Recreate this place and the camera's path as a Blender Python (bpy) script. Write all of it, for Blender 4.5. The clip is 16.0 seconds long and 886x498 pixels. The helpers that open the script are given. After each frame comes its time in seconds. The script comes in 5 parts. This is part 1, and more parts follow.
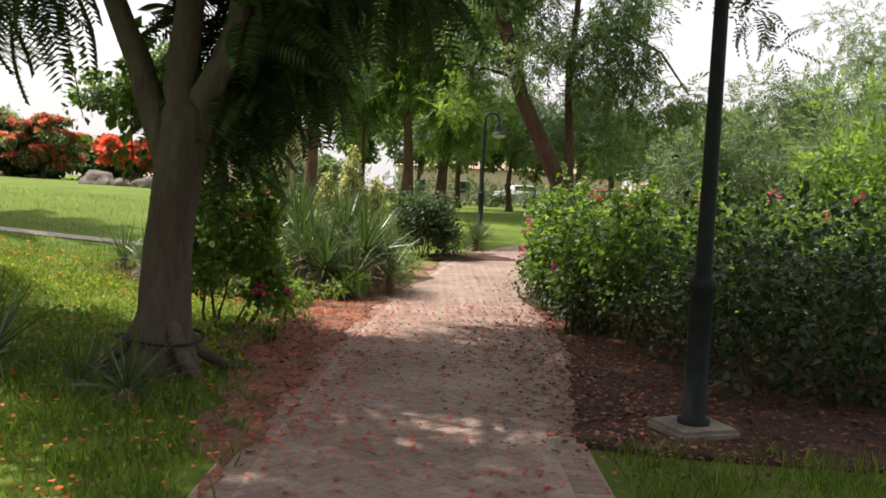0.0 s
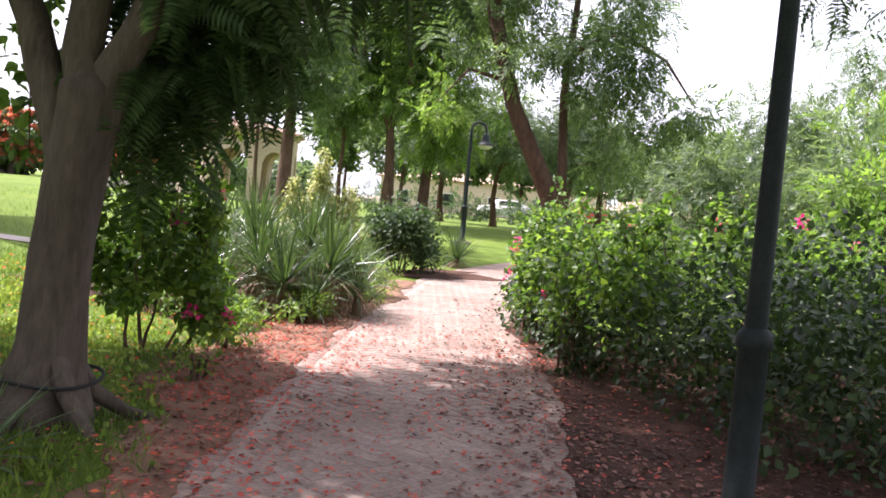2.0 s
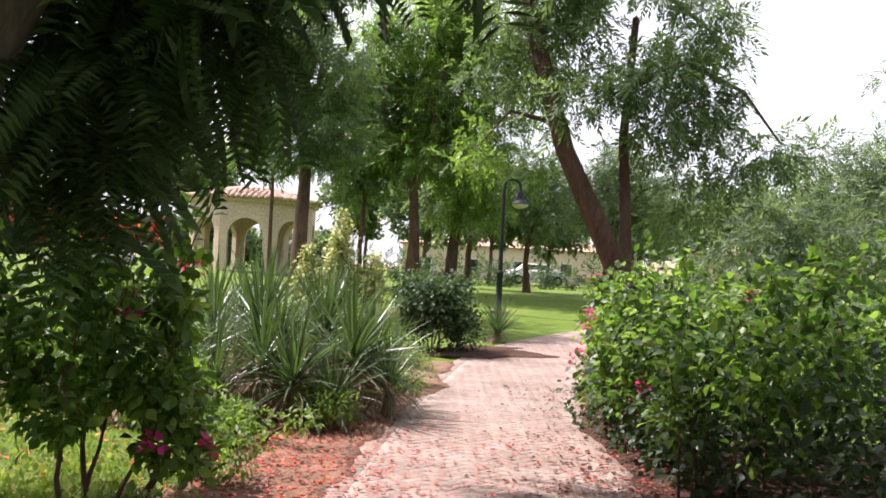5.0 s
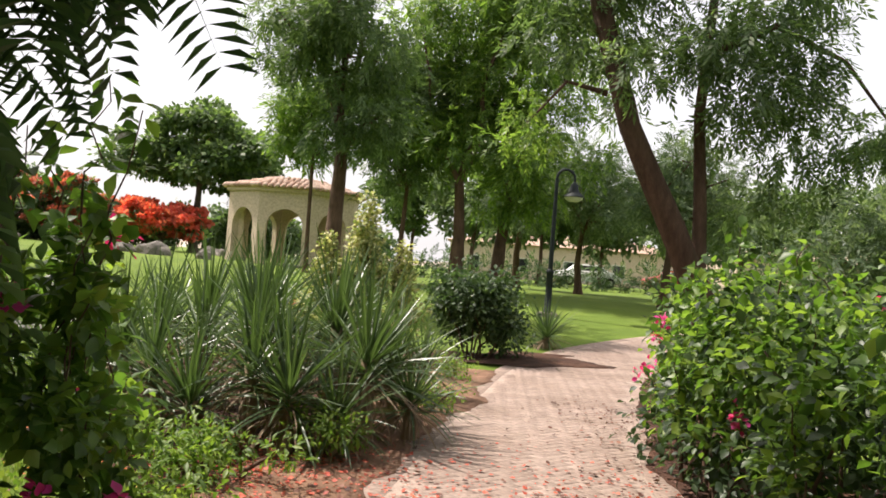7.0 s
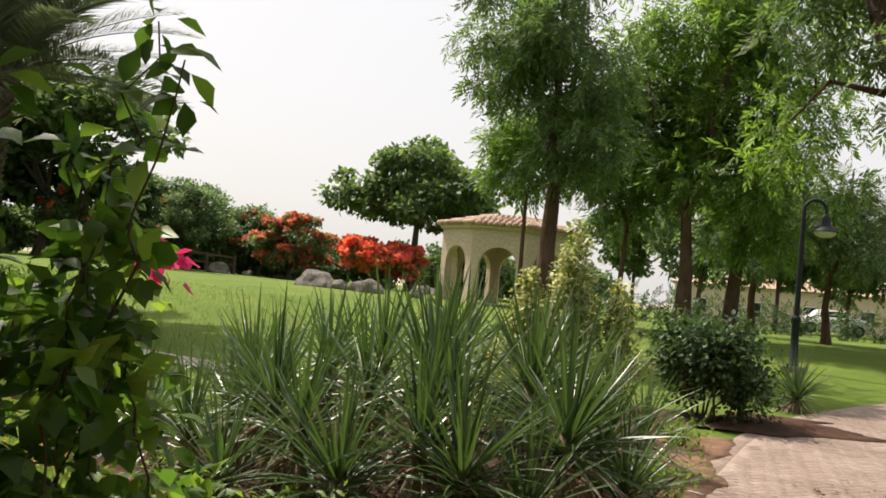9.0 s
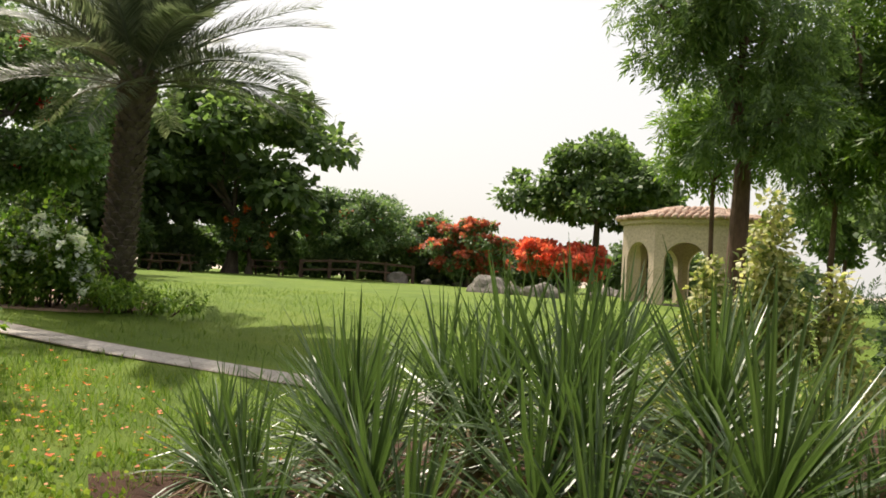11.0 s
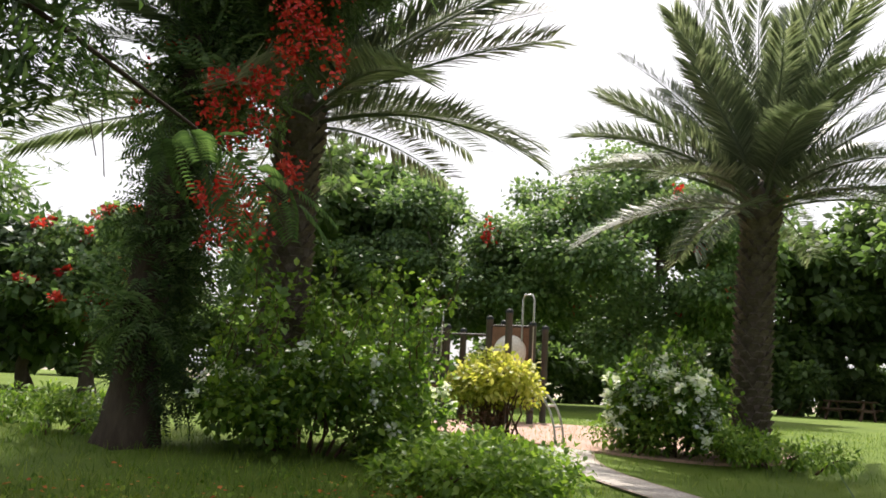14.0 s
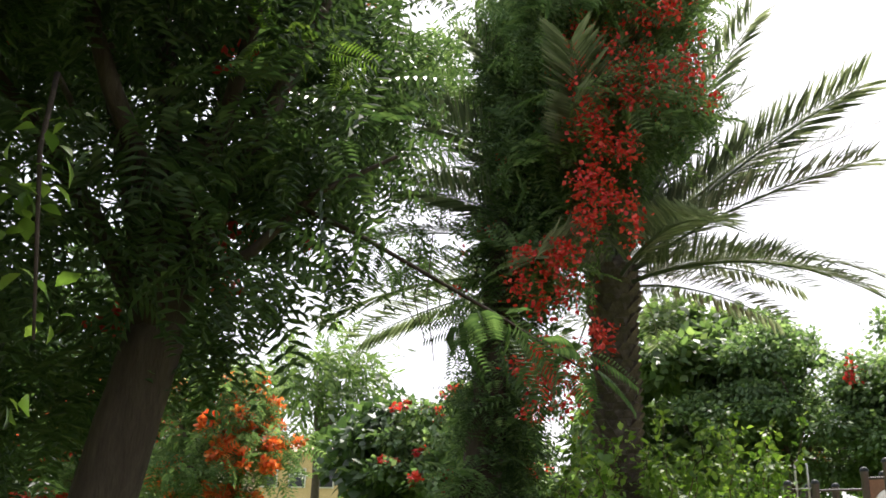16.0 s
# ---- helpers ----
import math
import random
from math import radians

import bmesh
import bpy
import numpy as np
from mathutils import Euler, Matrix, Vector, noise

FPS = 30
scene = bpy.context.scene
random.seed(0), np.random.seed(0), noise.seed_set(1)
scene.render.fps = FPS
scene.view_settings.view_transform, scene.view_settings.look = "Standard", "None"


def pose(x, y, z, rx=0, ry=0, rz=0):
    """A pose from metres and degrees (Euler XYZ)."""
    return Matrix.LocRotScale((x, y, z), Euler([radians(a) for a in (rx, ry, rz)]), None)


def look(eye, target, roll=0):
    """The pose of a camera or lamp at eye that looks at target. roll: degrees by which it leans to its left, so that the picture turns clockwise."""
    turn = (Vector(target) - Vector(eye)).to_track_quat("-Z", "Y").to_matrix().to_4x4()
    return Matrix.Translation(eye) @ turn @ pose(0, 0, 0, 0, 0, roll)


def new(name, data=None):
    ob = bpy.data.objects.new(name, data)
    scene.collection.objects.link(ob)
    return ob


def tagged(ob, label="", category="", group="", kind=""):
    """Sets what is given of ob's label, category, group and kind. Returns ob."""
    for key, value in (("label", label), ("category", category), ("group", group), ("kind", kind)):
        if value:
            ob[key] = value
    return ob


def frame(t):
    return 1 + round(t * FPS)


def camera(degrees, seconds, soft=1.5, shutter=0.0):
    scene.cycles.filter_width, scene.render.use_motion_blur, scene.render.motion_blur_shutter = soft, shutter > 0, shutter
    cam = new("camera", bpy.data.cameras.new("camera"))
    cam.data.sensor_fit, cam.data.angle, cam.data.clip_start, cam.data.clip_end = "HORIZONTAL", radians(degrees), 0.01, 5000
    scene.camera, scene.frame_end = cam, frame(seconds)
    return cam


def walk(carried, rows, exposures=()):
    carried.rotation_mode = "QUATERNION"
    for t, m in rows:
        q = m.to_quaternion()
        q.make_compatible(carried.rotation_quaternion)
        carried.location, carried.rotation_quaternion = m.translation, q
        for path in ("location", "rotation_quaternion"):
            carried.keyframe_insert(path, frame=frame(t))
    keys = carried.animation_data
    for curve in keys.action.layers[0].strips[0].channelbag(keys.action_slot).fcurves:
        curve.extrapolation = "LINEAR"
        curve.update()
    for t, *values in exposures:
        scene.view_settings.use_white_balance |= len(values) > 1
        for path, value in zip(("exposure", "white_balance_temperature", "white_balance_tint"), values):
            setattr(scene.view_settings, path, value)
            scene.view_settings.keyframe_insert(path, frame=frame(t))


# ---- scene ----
cam = camera(52.73, 16.0, soft=1.7)
# seconds, place, then degrees: pitch, lean, turn
PATH = [
    (0.0, -0.0, 0.0, 1.51, -3.59, -2.86, -0.42),
    (0.5, 0.111, 0.369, 1.491, -4.56, -3.47, -3.91),
    (1.0, 0.119, 0.732, 1.531, -2.13, -3.95, -4.02),
    (1.5, 0.105, 1.12, 1.518, -2.1, -4.72, -0.82),
    (2.0, 0.079, 1.493, 1.515, -2.74, -5.07, -1.48),
    (2.5, 0.035, 1.825, 1.525, -2.48, -4.99, -5.32),
    (3.0, -0.069, 2.216, 1.502, -2.99, -5.53, -1.99),
    (3.5, -0.165, 2.637, 1.492, -2.66, -3.79, 2.35),
    (4.0, -0.198, 3.034, 1.516, 0.04, -2.73, 0.22),
    (6.5, -0.067, 5.191, 1.492, 1.75, -3.86, 0.31),
    (7, -0.054, 5.592, 1.468, 1.13, -4.45, 3.01),
    (7.5, -0.05, 5.981, 1.484, 0.67, -4.92, 7.23),
    (8, -0.078, 6.367, 1.469, 0.9, -4.57, 10.46),
    (8.5, -0.124, 6.785, 1.481, 2.25, -5.0, 14.05),
    (11.0, -0.406, 9.018, 1.492, 1.99, -3.04, 29.18),
    (11.5, -0.525, 9.393, 1.495, 2.23, -2.51, 36.19),
    (12.0, -0.715, 9.704, 1.484, 1.72, -3.35, 46.92),
    (12.5, -0.855, 10.005, 1.484, 2.5, -3.38, 50.38),
    (13.0, -0.932, 10.326, 1.495, 4.31, -3.77, 51.14),
    (13.5, -1.08, 10.551, 1.486, 5.28, -3.75, 59.47),
    (14.0, -1.201, 10.695, 1.487, 9.06, -3.23, 71.33),
    (14.5, -1.205, 10.773, 1.51, 14.51, -2.45, 83.65),
    (15.0, -1.172, 10.866, 1.537, 17.45, -3.18, 93.37),
    (15.5, -1.139, 10.934, 1.535, 18.24, -2.56, 96.8),
    (16.0, -1.101, 10.99, 1.518, 18.43, -1.35, 94.06),
]
EXPOSURE = [(0, 0.95, 6600, 14), (1, 1.5, 6250, 20), (2, 1.72, 5950, 25), (4, 1.6, 5950, 25), (6.5, 1.05, 6450, 16), (7.5, 0.98, 6600, 14), (8.5, 0.7, 6650, 12), (11, 0.8, 6800, 10), (12.5, 0.63, 6800, 10), (13.5, 0.7, 6700, 11), (14, 0.95, 6400, 14), (14.5, 0.95, 6250, 15), (15.5, 1.5, 6200, 17), (16, 1.45, 6200, 17)]
walk(cam, [(t, pose(x, y, z, 90 + pitch, lean, turn)) for t, x, y, z, pitch, lean, turn in PATH], EXPOSURE)

# ---- light ----
SUN_TURN, SUN_UP = 68.0, 58.0
world = bpy.data.worlds.new("sky")
scene.world = world
world.use_nodes = True
sky = world.node_tree.nodes.new("ShaderNodeTexSky")
sky.sky_type, sky.sun_disc = "NISHITA", False
sky.sun_elevation, sky.sun_rotation = radians(SUN_UP), radians(-SUN_TURN)
sky.air_density, sky.dust_density, sky.ozone_density = 1.0, 6.0, 1.0
background = world.node_tree.nodes["Background"]
background.inputs["Strength"].default_value = 0.03
haze = world.node_tree.nodes.new("ShaderNodeMix")
haze.data_type, haze.blend_type = "RGBA", "ADD"
haze.inputs[0].default_value = 1.0
haze.inputs[7].default_value = (15.3, 15.1, 14.9, 1)
world.node_tree.links.new(sky.outputs["Color"], haze.inputs[6])
world.node_tree.links.new(haze.outputs[2], background.inputs["Color"])
sun = new("sun", bpy.data.lights.new("sun", "SUN"))
sun.data.energy, sun.data.angle, sun.data.color = 3.9, radians(0.9), (1.0, 0.93, 0.82)
far = Vector((-math.sin(radians(SUN_TURN)) * math.cos(radians(SUN_UP)), math.cos(radians(SUN_TURN)) * math.cos(radians(SUN_UP)), math.sin(radians(SUN_UP))))
sun.matrix_world = look(far * 60, (0, 0, 0))


# ---- materials ----
def shader(name, rough=0.6, spec=0.3, metal=0.0):
    m = bpy.data.materials.new(name)
    m.use_nodes = True
    n = m.node_tree.nodes
    b = n["Principled BSDF"]
    b.inputs["Roughness"].default_value = rough
    b.inputs["Metallic"].default_value = metal
    b.inputs["Specular IOR Level"].default_value = spec
    return m, n, m.node_tree.links, b


def ramp(n, l, source, stops):
    r = n.new("ShaderNodeValToRGB")
    e = r.color_ramp.elements
    e[0].position, e[0].color = stops[0][0], (*stops[0][1], 1)
    e[1].position, e[1].color = stops[-1][0], (*stops[-1][1], 1)
    for p, c in stops[1:-1]:
        e.new(p).color = (*c, 1)
    l.new(source, r.inputs["Fac"])
    return r.outputs["Color"]


def noisy(n, l, scale, detail=6.0, rough=0.6, squash=None):
    tc = n.new("ShaderNodeTexCoord")
    out = tc.outputs["Object"]
    if squash:
        mp = n.new("ShaderNodeMapping")
        mp.inputs["Scale"].default_value = squash
        l.new(out, mp.inputs["Vector"])
        out = mp.outputs["Vector"]
    t = n.new("ShaderNodeTexNoise")
    t.inputs["Scale"].default_value, t.inputs["Detail"].default_value, t.inputs["Roughness"].default_value = scale, detail, rough
    l.new(out, t.inputs["Vector"])
    return t.outputs["Fac"]


def mix(n, l, fac, a, b, kind="MIX"):
    x = n.new("ShaderNodeMix")
    x.data_type, x.blend_type = "RGBA", kind
    for value, socket in ((fac, x.inputs[0]), (a, x.inputs[6]), (b, x.inputs[7])):
        if isinstance(value, bpy.types.NodeSocket):
            l.new(value, socket)
        elif isinstance(value, tuple):
            socket.default_value = (*value, 1)
        else:
            socket.default_value = value
    return x.outputs[2]


def relief(n, l, b, height, strength=0.4, distance=0.01):
    k = n.new("ShaderNodeBump")
    k.inputs["Strength"].default_value, k.inputs["Distance"].default_value = strength, distance
    l.new(height, k.inputs["Height"])
    l.new(k.outputs["Normal"], b.inputs["Normal"])


def leafy(name, dark, mid, light, glow=0.4, rough=0.45, patch=0.8, spec=0.35):
    """Foliage: each leaf its own tone, slow change over the crown, light passing through."""
    m, n, l, b = shader(name, rough, spec)
    g = n.new("ShaderNodeNewGeometry")
    tone = ramp(n, l, g.outputs["Random Per Island"], [(0.0, dark), (0.55, mid), (1.0, light)])
    # Blue is raised at both stops, which puts haze into the leaf colour.
    slow = ramp(n, l, noisy(n, l, patch, 3.0), [(0.3, (0.66, 0.7, 0.85)), (0.7, (1.25, 1.2, 1.5))])
    tone = mix(n, l, 1.0, tone, slow, "MULTIPLY")
    l.new(tone, b.inputs["Base Color"])
    tr = n.new("ShaderNodeBsdfTranslucent")
    l.new(mix(n, l, 1.0, tone, (1.9, 2.0, 1.1), "MULTIPLY"), tr.inputs["Color"])
    s = n.new("ShaderNodeMixShader")
    s.inputs["Fac"].default_value = glow
    l.new(b.outputs["BSDF"], s.inputs[1])
    l.new(tr.outputs["BSDF"], s.inputs[2])
    l.new(s.outputs["Shader"], n["Material Output"].inputs["Surface"])
    return m


def mottled(name, stops, scale, rough=0.8, bump=0.4, distance=0.01, fine=None, squash=None, spec=0.25, metal=0.0):
    """Two scales of noise through a ramp, with relief."""
    m, n, l, b = shader(name, rough, spec, metal)
    a = noisy(n, l, scale, 6.0, 0.65, squash)
    c = noisy(n, l, fine or scale * 9, 5.0, 0.7, squash)
    tone = ramp(n, l, a, stops)
    grain = ramp(n, l, c, [(0.3, (0.72, 0.72, 0.72)), (0.7, (1.22, 1.22, 1.22))])
    l.new(mix(n, l, 1.0, tone, grain, "MULTIPLY"), b.inputs["Base Color"])
    relief(n, l, b, c, bump, distance)
    return m


def pieces(name, stops, scale=30.0, rough=0.8, bump=0.3):
    """Bricks and tiles: each piece its own tone by object or island, with grain and stains."""
    m, n, l, b = shader(name, rough, 0.25)
    o, g = n.new("ShaderNodeObjectInfo"), n.new("ShaderNodeNewGeometry")
    add = n.new("ShaderNodeMath")
    add.operation = "ADD"
    l.new(o.outputs["Random"], add.inputs[0])
    l.new(g.outputs["Random Per Island"], add.inputs[1])
    fr = n.new("ShaderNodeMath")
    fr.operation = "FRACT"
    l.new(add.outputs[0], fr.inputs[0])
    tone = ramp(n, l, fr.outputs[0], stops)
    t = n.new("ShaderNodeTexNoise")
    t.inputs["Scale"].default_value, t.inputs["Detail"].default_value = scale, 6.0
    t2 = n.new("ShaderNodeTexNoise")
    t2.inputs["Scale"].default_value, t2.inputs["Detail"].default_value = 1.1, 4.0
    for x in (t, t2):
        l.new(g.outputs["Position"], x.inputs["Vector"])
    tone = mix(n, l, 1.0, tone, ramp(n, l, t.outputs["Fac"], [(0.3, (0.75, 0.75, 0.75)), (0.7, (1.2, 1.2, 1.2))]), "MULTIPLY")
    tone = mix(n, l, 1.0, tone, ramp(n, l, t2.outputs["Fac"], [(0.3, (0.78, 0.74, 0.7)), (0.7, (1.12, 1.12, 1.12))]), "MULTIPLY")
    l.new(tone, b.inputs["Base Color"])
    relief(n, l, b, t.outputs["Fac"], bump, 0.004)
    return m


GRASS = mottled("lawn", [(0.25, (0.075, 0.125, 0.014)), (0.5, (0.112, 0.172, 0.019)), (0.75, (0.16, 0.21, 0.028))], 0.7, 0.9, 0.8, 0.03, fine=45)
BLADE = leafy("grass_blade", (0.055, 0.1, 0.011), (0.105, 0.175, 0.02), (0.19, 0.24, 0.036), 0.4, 0.5, 0.6)
SOIL = mottled("soil", [(0.3, (0.12, 0.068, 0.043)), (0.55, (0.22, 0.125, 0.08)), (0.75, (0.35, 0.21, 0.14))], 3.0, 0.95, 0.8, 0.02, fine=40)
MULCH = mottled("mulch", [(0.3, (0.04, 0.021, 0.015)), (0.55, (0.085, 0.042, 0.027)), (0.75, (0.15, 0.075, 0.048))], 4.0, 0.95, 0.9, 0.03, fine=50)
SAND = mottled("joint_sand", [(0.3, (0.28, 0.215, 0.18)), (0.7, (0.38, 0.305, 0.255))], 5.0, 0.95, 0.5, 0.005)
BRICK = pieces("paver", [(0.0, (0.242, 0.184, 0.155)), (0.4, (0.28, 0.212, 0.178)), (0.75, (0.31, 0.24, 0.203)), (1.0, (0.256, 0.197, 0.165))])
GREYPAVE = pieces("grey_paver", [(0.0, (0.37, 0.345, 0.315)), (0.5, (0.43, 0.4, 0.37)), (1.0, (0.48, 0.45, 0.415))])
PADPINK = mottled("play_surface", [(0.3, (0.4, 0.25, 0.2)), (0.7, (0.5, 0.33, 0.27))], 1.5, 0.9, 0.3, 0.004)
BARK = mottled("bark_grey", [(0.25, (0.05, 0.038, 0.028)), (0.5, (0.095, 0.075, 0.057)), (0.8, (0.15, 0.12, 0.093))], 5.0, 0.9, 0.9, 0.02, fine=26, squash=(1, 1, 0.22))
BARKRED = mottled("bark_brown", [(0.25, (0.052, 0.03, 0.02)), (0.5, (0.1, 0.06, 0.04)), (0.8, (0.16, 0.1, 0.068))], 6.0, 0.9, 0.9, 0.03, fine=22, squash=(1, 1, 0.3))
BARKPALM = mottled("bark_palm", [(0.25, (0.055, 0.044, 0.034)), (0.5, (0.11, 0.09, 0.07)), (0.8, (0.19, 0.16, 0.125))], 7.0, 0.92, 0.9, 0.02, fine=40)
CONCRETE = mottled("concrete", [(0.3, (0.13, 0.11, 0.09)), (0.7, (0.29, 0.255, 0.215))], 4.0, 0.9, 0.6, 0.01)
IRON = mottled("green_black_paint", [(0.3, (0.012, 0.016, 0.016)), (0.7, (0.024, 0.03, 0.03))], 6.0, 0.6, 0.25, 0.003, spec=0.15)
STUCCO = mottled("stucco", [(0.3, (0.5, 0.4, 0.31)), (0.7, (0.6, 0.48, 0.385))], 1.5, 0.9, 0.3, 0.005)
STUCCOY = mottled("stucco_ochre", [(0.3, (0.5, 0.36, 0.17)), (0.7, (0.6, 0.45, 0.23))], 1.5, 0.9, 0.3, 0.005)
TILE = pieces("roof_tile", [(0.0, (0.36, 0.24, 0.18)), (0.5, (0.46, 0.33, 0.26)), (1.0, (0.54, 0.42, 0.34))], 8.0)
STONE = mottled("boulder", [(0.3, (0.1, 0.09, 0.08)), (0.7, (0.27, 0.24, 0.21))], 2.5, 0.9, 0.8, 0.05)
WOOD = mottled("weathered_wood", [(0.3, (0.06, 0.037, 0.026)), (0.7, (0.13, 0.082, 0.058))], 3.0, 0.8, 0.5, 0.01, squash=(1, 8, 8))
PLAYBROWN = mottled("play_panel_brown", [(0.3, (0.16, 0.09, 0.055)), (0.7, (0.2, 0.115, 0.07))], 3.0, 0.55, 0.1, 0.003)
PLAYGREY = mottled("play_post_grey", [(0.3, (0.05, 0.045, 0.04)), (0.7, (0.075, 0.068, 0.06))], 5.0, 0.5, 0.1, 0.003)
PLAYCREAM = mottled("play_cream", [(0.3, (0.62, 0.6, 0.52)), (0.7, (0.7, 0.68, 0.6))], 3.0, 0.4, 0.1, 0.002)
STEEL = mottled("galvanised_steel", [(0.3, (0.4, 0.4, 0.38)), (0.7, (0.55, 0.55, 0.53))], 9.0, 0.4, 0.1, 0.002, metal=0.8)
GLASSY = mottled("lamp_bowl", [(0.3, (0.5, 0.5, 0.48)), (0.7, (0.6, 0.6, 0.58))], 9.0, 0.35, 0.1, 0.002)
PAINTWHITE = mottled("car_white", [(0.3, (0.7, 0.7, 0.7)), (0.7, (0.78, 0.78, 0.78))], 2.0, 0.3, 0.02, 0.001, spec=0.5)
PAINTRED = mottled("car_red", [(0.3, (0.32, 0.03, 0.025)), (0.7, (0.4, 0.04, 0.03))], 2.0, 0.3, 0.02, 0.001, spec=0.5)
DARKGLASS = mottled("dark_glass", [(0.3, (0.02, 0.022, 0.025)), (0.7, (0.03, 0.032, 0.035))], 2.0, 0.1, 0.02, 0.001, spec=0.6)
RUBBER = mottled("rubber", [(0.3, (0.02, 0.02, 0.02)), (0.7, (0.035, 0.035, 0.035))], 9.0, 0.8, 0.2, 0.002)
HILL = mottled("dry_hill", [(0.3, (0.4, 0.33, 0.26)), (0.7, (0.5, 0.42, 0.34))], 0.05, 0.95, 0.3, 0.5)
PETAL = leafy("fallen_petal", (0.3, 0.05, 0.026), (0.5, 0.09, 0.045), (0.6, 0.16, 0.08), 0.15, 0.6, 2.0)
DRYLEAF = leafy("dry_leaf", (0.06, 0.028, 0.018), (0.14, 0.06, 0.036), (0.26, 0.13, 0.075), 0.1, 0.7, 2.0)
FLAME = leafy("flame_blossom", (0.4, 0.02, 0.018), (0.6, 0.04, 0.03), (0.7, 0.1, 0.06), 0.25, 0.55, 1.0)
RUST = leafy("rusty_blossom", (0.36, 0.085, 0.05), (0.52, 0.14, 0.08), (0.6, 0.21, 0.12), 0.3, 0.55, 1.0)
SCARLET = leafy("scarlet_blossom", (0.54, 0.1, 0.06), (0.68, 0.155, 0.09), (0.76, 0.23, 0.14), 0.35, 0.55, 1.0)
ORANGE = leafy("orange_blossom", (0.5, 0.07, 0.02), (0.68, 0.16, 0.04), (0.8, 0.28, 0.08), 0.3, 0.55, 1.0)
PINK = leafy("pink_bract", (0.45, 0.02, 0.12), (0.6, 0.04, 0.2), (0.7, 0.1, 0.3), 0.35, 0.5, 1.0)
WHITEBRACT = leafy("white_bract", (0.55, 0.58, 0.5), (0.7, 0.72, 0.64), (0.8, 0.82, 0.76), 0.35, 0.5, 1.0)
YELLOWLEAF = leafy("variegated_leaf", (0.11, 0.16, 0.04), (0.3, 0.32, 0.1), (0.58, 0.54, 0.26), 0.32, 0.5, 1.2)
GOLDLEAF = leafy("golden_leaf", (0.2, 0.24, 0.03), (0.46, 0.45, 0.08), (0.68, 0.62, 0.2), 0.38, 0.5, 1.2)
# Flame-tree leaf is lightened to carry aerial haze in its colour.
FLAMELEAF = leafy("flame_tree_leaf", (0.065, 0.115, 0.04), (0.115, 0.18, 0.068), (0.185, 0.25, 0.1), 0.45, 0.5, 0.3)
FERN = leafy("feathery_leaf", (0.04, 0.075, 0.026), (0.068, 0.12, 0.04), (0.105, 0.165, 0.055), 0.42, 0.5, 0.5)
BOUG = leafy("bougainvillea_leaf", (0.045, 0.095, 0.013), (0.095, 0.175, 0.024), (0.2, 0.29, 0.04), 0.45, 0.42, 0.8)
# Darker copy of the hedge leaf; holds the hedge's shade in its colour.
SHADEBOUG = leafy("shaded_bougainvillea_leaf", (0.018, 0.036, 0.012), (0.034, 0.062, 0.018), (0.06, 0.098, 0.026), 0.3, 0.45, 0.8)
BRIGHT = leafy("fresh_leaf", (0.06, 0.115, 0.02), (0.11, 0.18, 0.03), (0.175, 0.25, 0.048), 0.55, 0.45, 0.4)
# Both tree leaves below are paled for haze; the second is dusty too.
MIDLEAF = leafy("tree_leaf", (0.055, 0.092, 0.03), (0.088, 0.14, 0.044), (0.14, 0.196, 0.064), 0.5, 0.5, 0.35)
DULLLEAF = leafy("dusty_hazed_leaf", (0.062, 0.1, 0.042), (0.105, 0.15, 0.064), (0.165, 0.21, 0.098), 0.45, 0.55, 0.35)
DARKLEAF = leafy("dark_leaf", (0.03, 0.058, 0.02), (0.055, 0.096, 0.032), (0.09, 0.14, 0.046), 0.36, 0.45, 0.35)
# The pale last tone paints sheen onto some of the blades.
YUCCA = leafy("yucca_blade", (0.026, 0.06, 0.014), (0.06, 0.108, 0.028), (0.21, 0.24, 0.095), 0.24, 0.36, 1.5, spec=0.5)
STRAW = leafy("dead_blade", (0.16, 0.1, 0.05), (0.3, 0.21, 0.11), (0.45, 0.36, 0.22), 0.15, 0.7, 1.5)
PALMLEAF = leafy("palm_leaflet", (0.065, 0.085, 0.05), (0.115, 0.14, 0.088), (0.19, 0.215, 0.14), 0.34, 0.42, 0.6, spec=0.5)
CLOVERLEAF = leafy("clover_leaf", (0.12, 0.17, 0.022), (0.195, 0.255, 0.04), (0.29, 0.34, 0.07), 0.4, 0.5, 1.2)
BARKDARK = mottled("bark_dark", [(0.25, (0.03, 0.022, 0.017)), (0.5, (0.06, 0.045, 0.034)), (0.8, (0.1, 0.08, 0.06))], 5.0, 0.92, 0.9, 0.02, fine=26, squash=(1, 1, 0.22))
WEED = leafy("weed_leaf", (0.07, 0.13, 0.018), (0.13, 0.22, 0.028), (0.24, 0.33, 0.055), 0.4, 0.5, 1.2)


# ---- shape helpers ----
def ease(a, b, v):
    t = np.clip((np.asarray(v, float) - a) / (b - a), 0, 1)
    return t * t * (3 - 2 * t)


def lie(x, y):
    """Height of the ground: level along the walk, rising gently to the lawn's far sides."""
    x, y = np.asarray(x, float), np.asarray(y, float)
    a = 0.85 * ease(2.2, 13, -x) + 0.45 * ease(14, 42, -x)
    b = 0.9 * ease(15, 34, y)
    return a + b - a * b / 1.3


def mesh_of(name, verts, faces, material, smooth=False):
    me = bpy.data.meshes.new(name)
    me.from_pydata([tuple(v) for v in verts], [], [tuple(f) for f in faces])
    me.materials.append(material)
    if smooth:
        me.polygons.foreach_set("use_smooth", np.ones(len(me.polygons), bool))
    me.update()
    return me


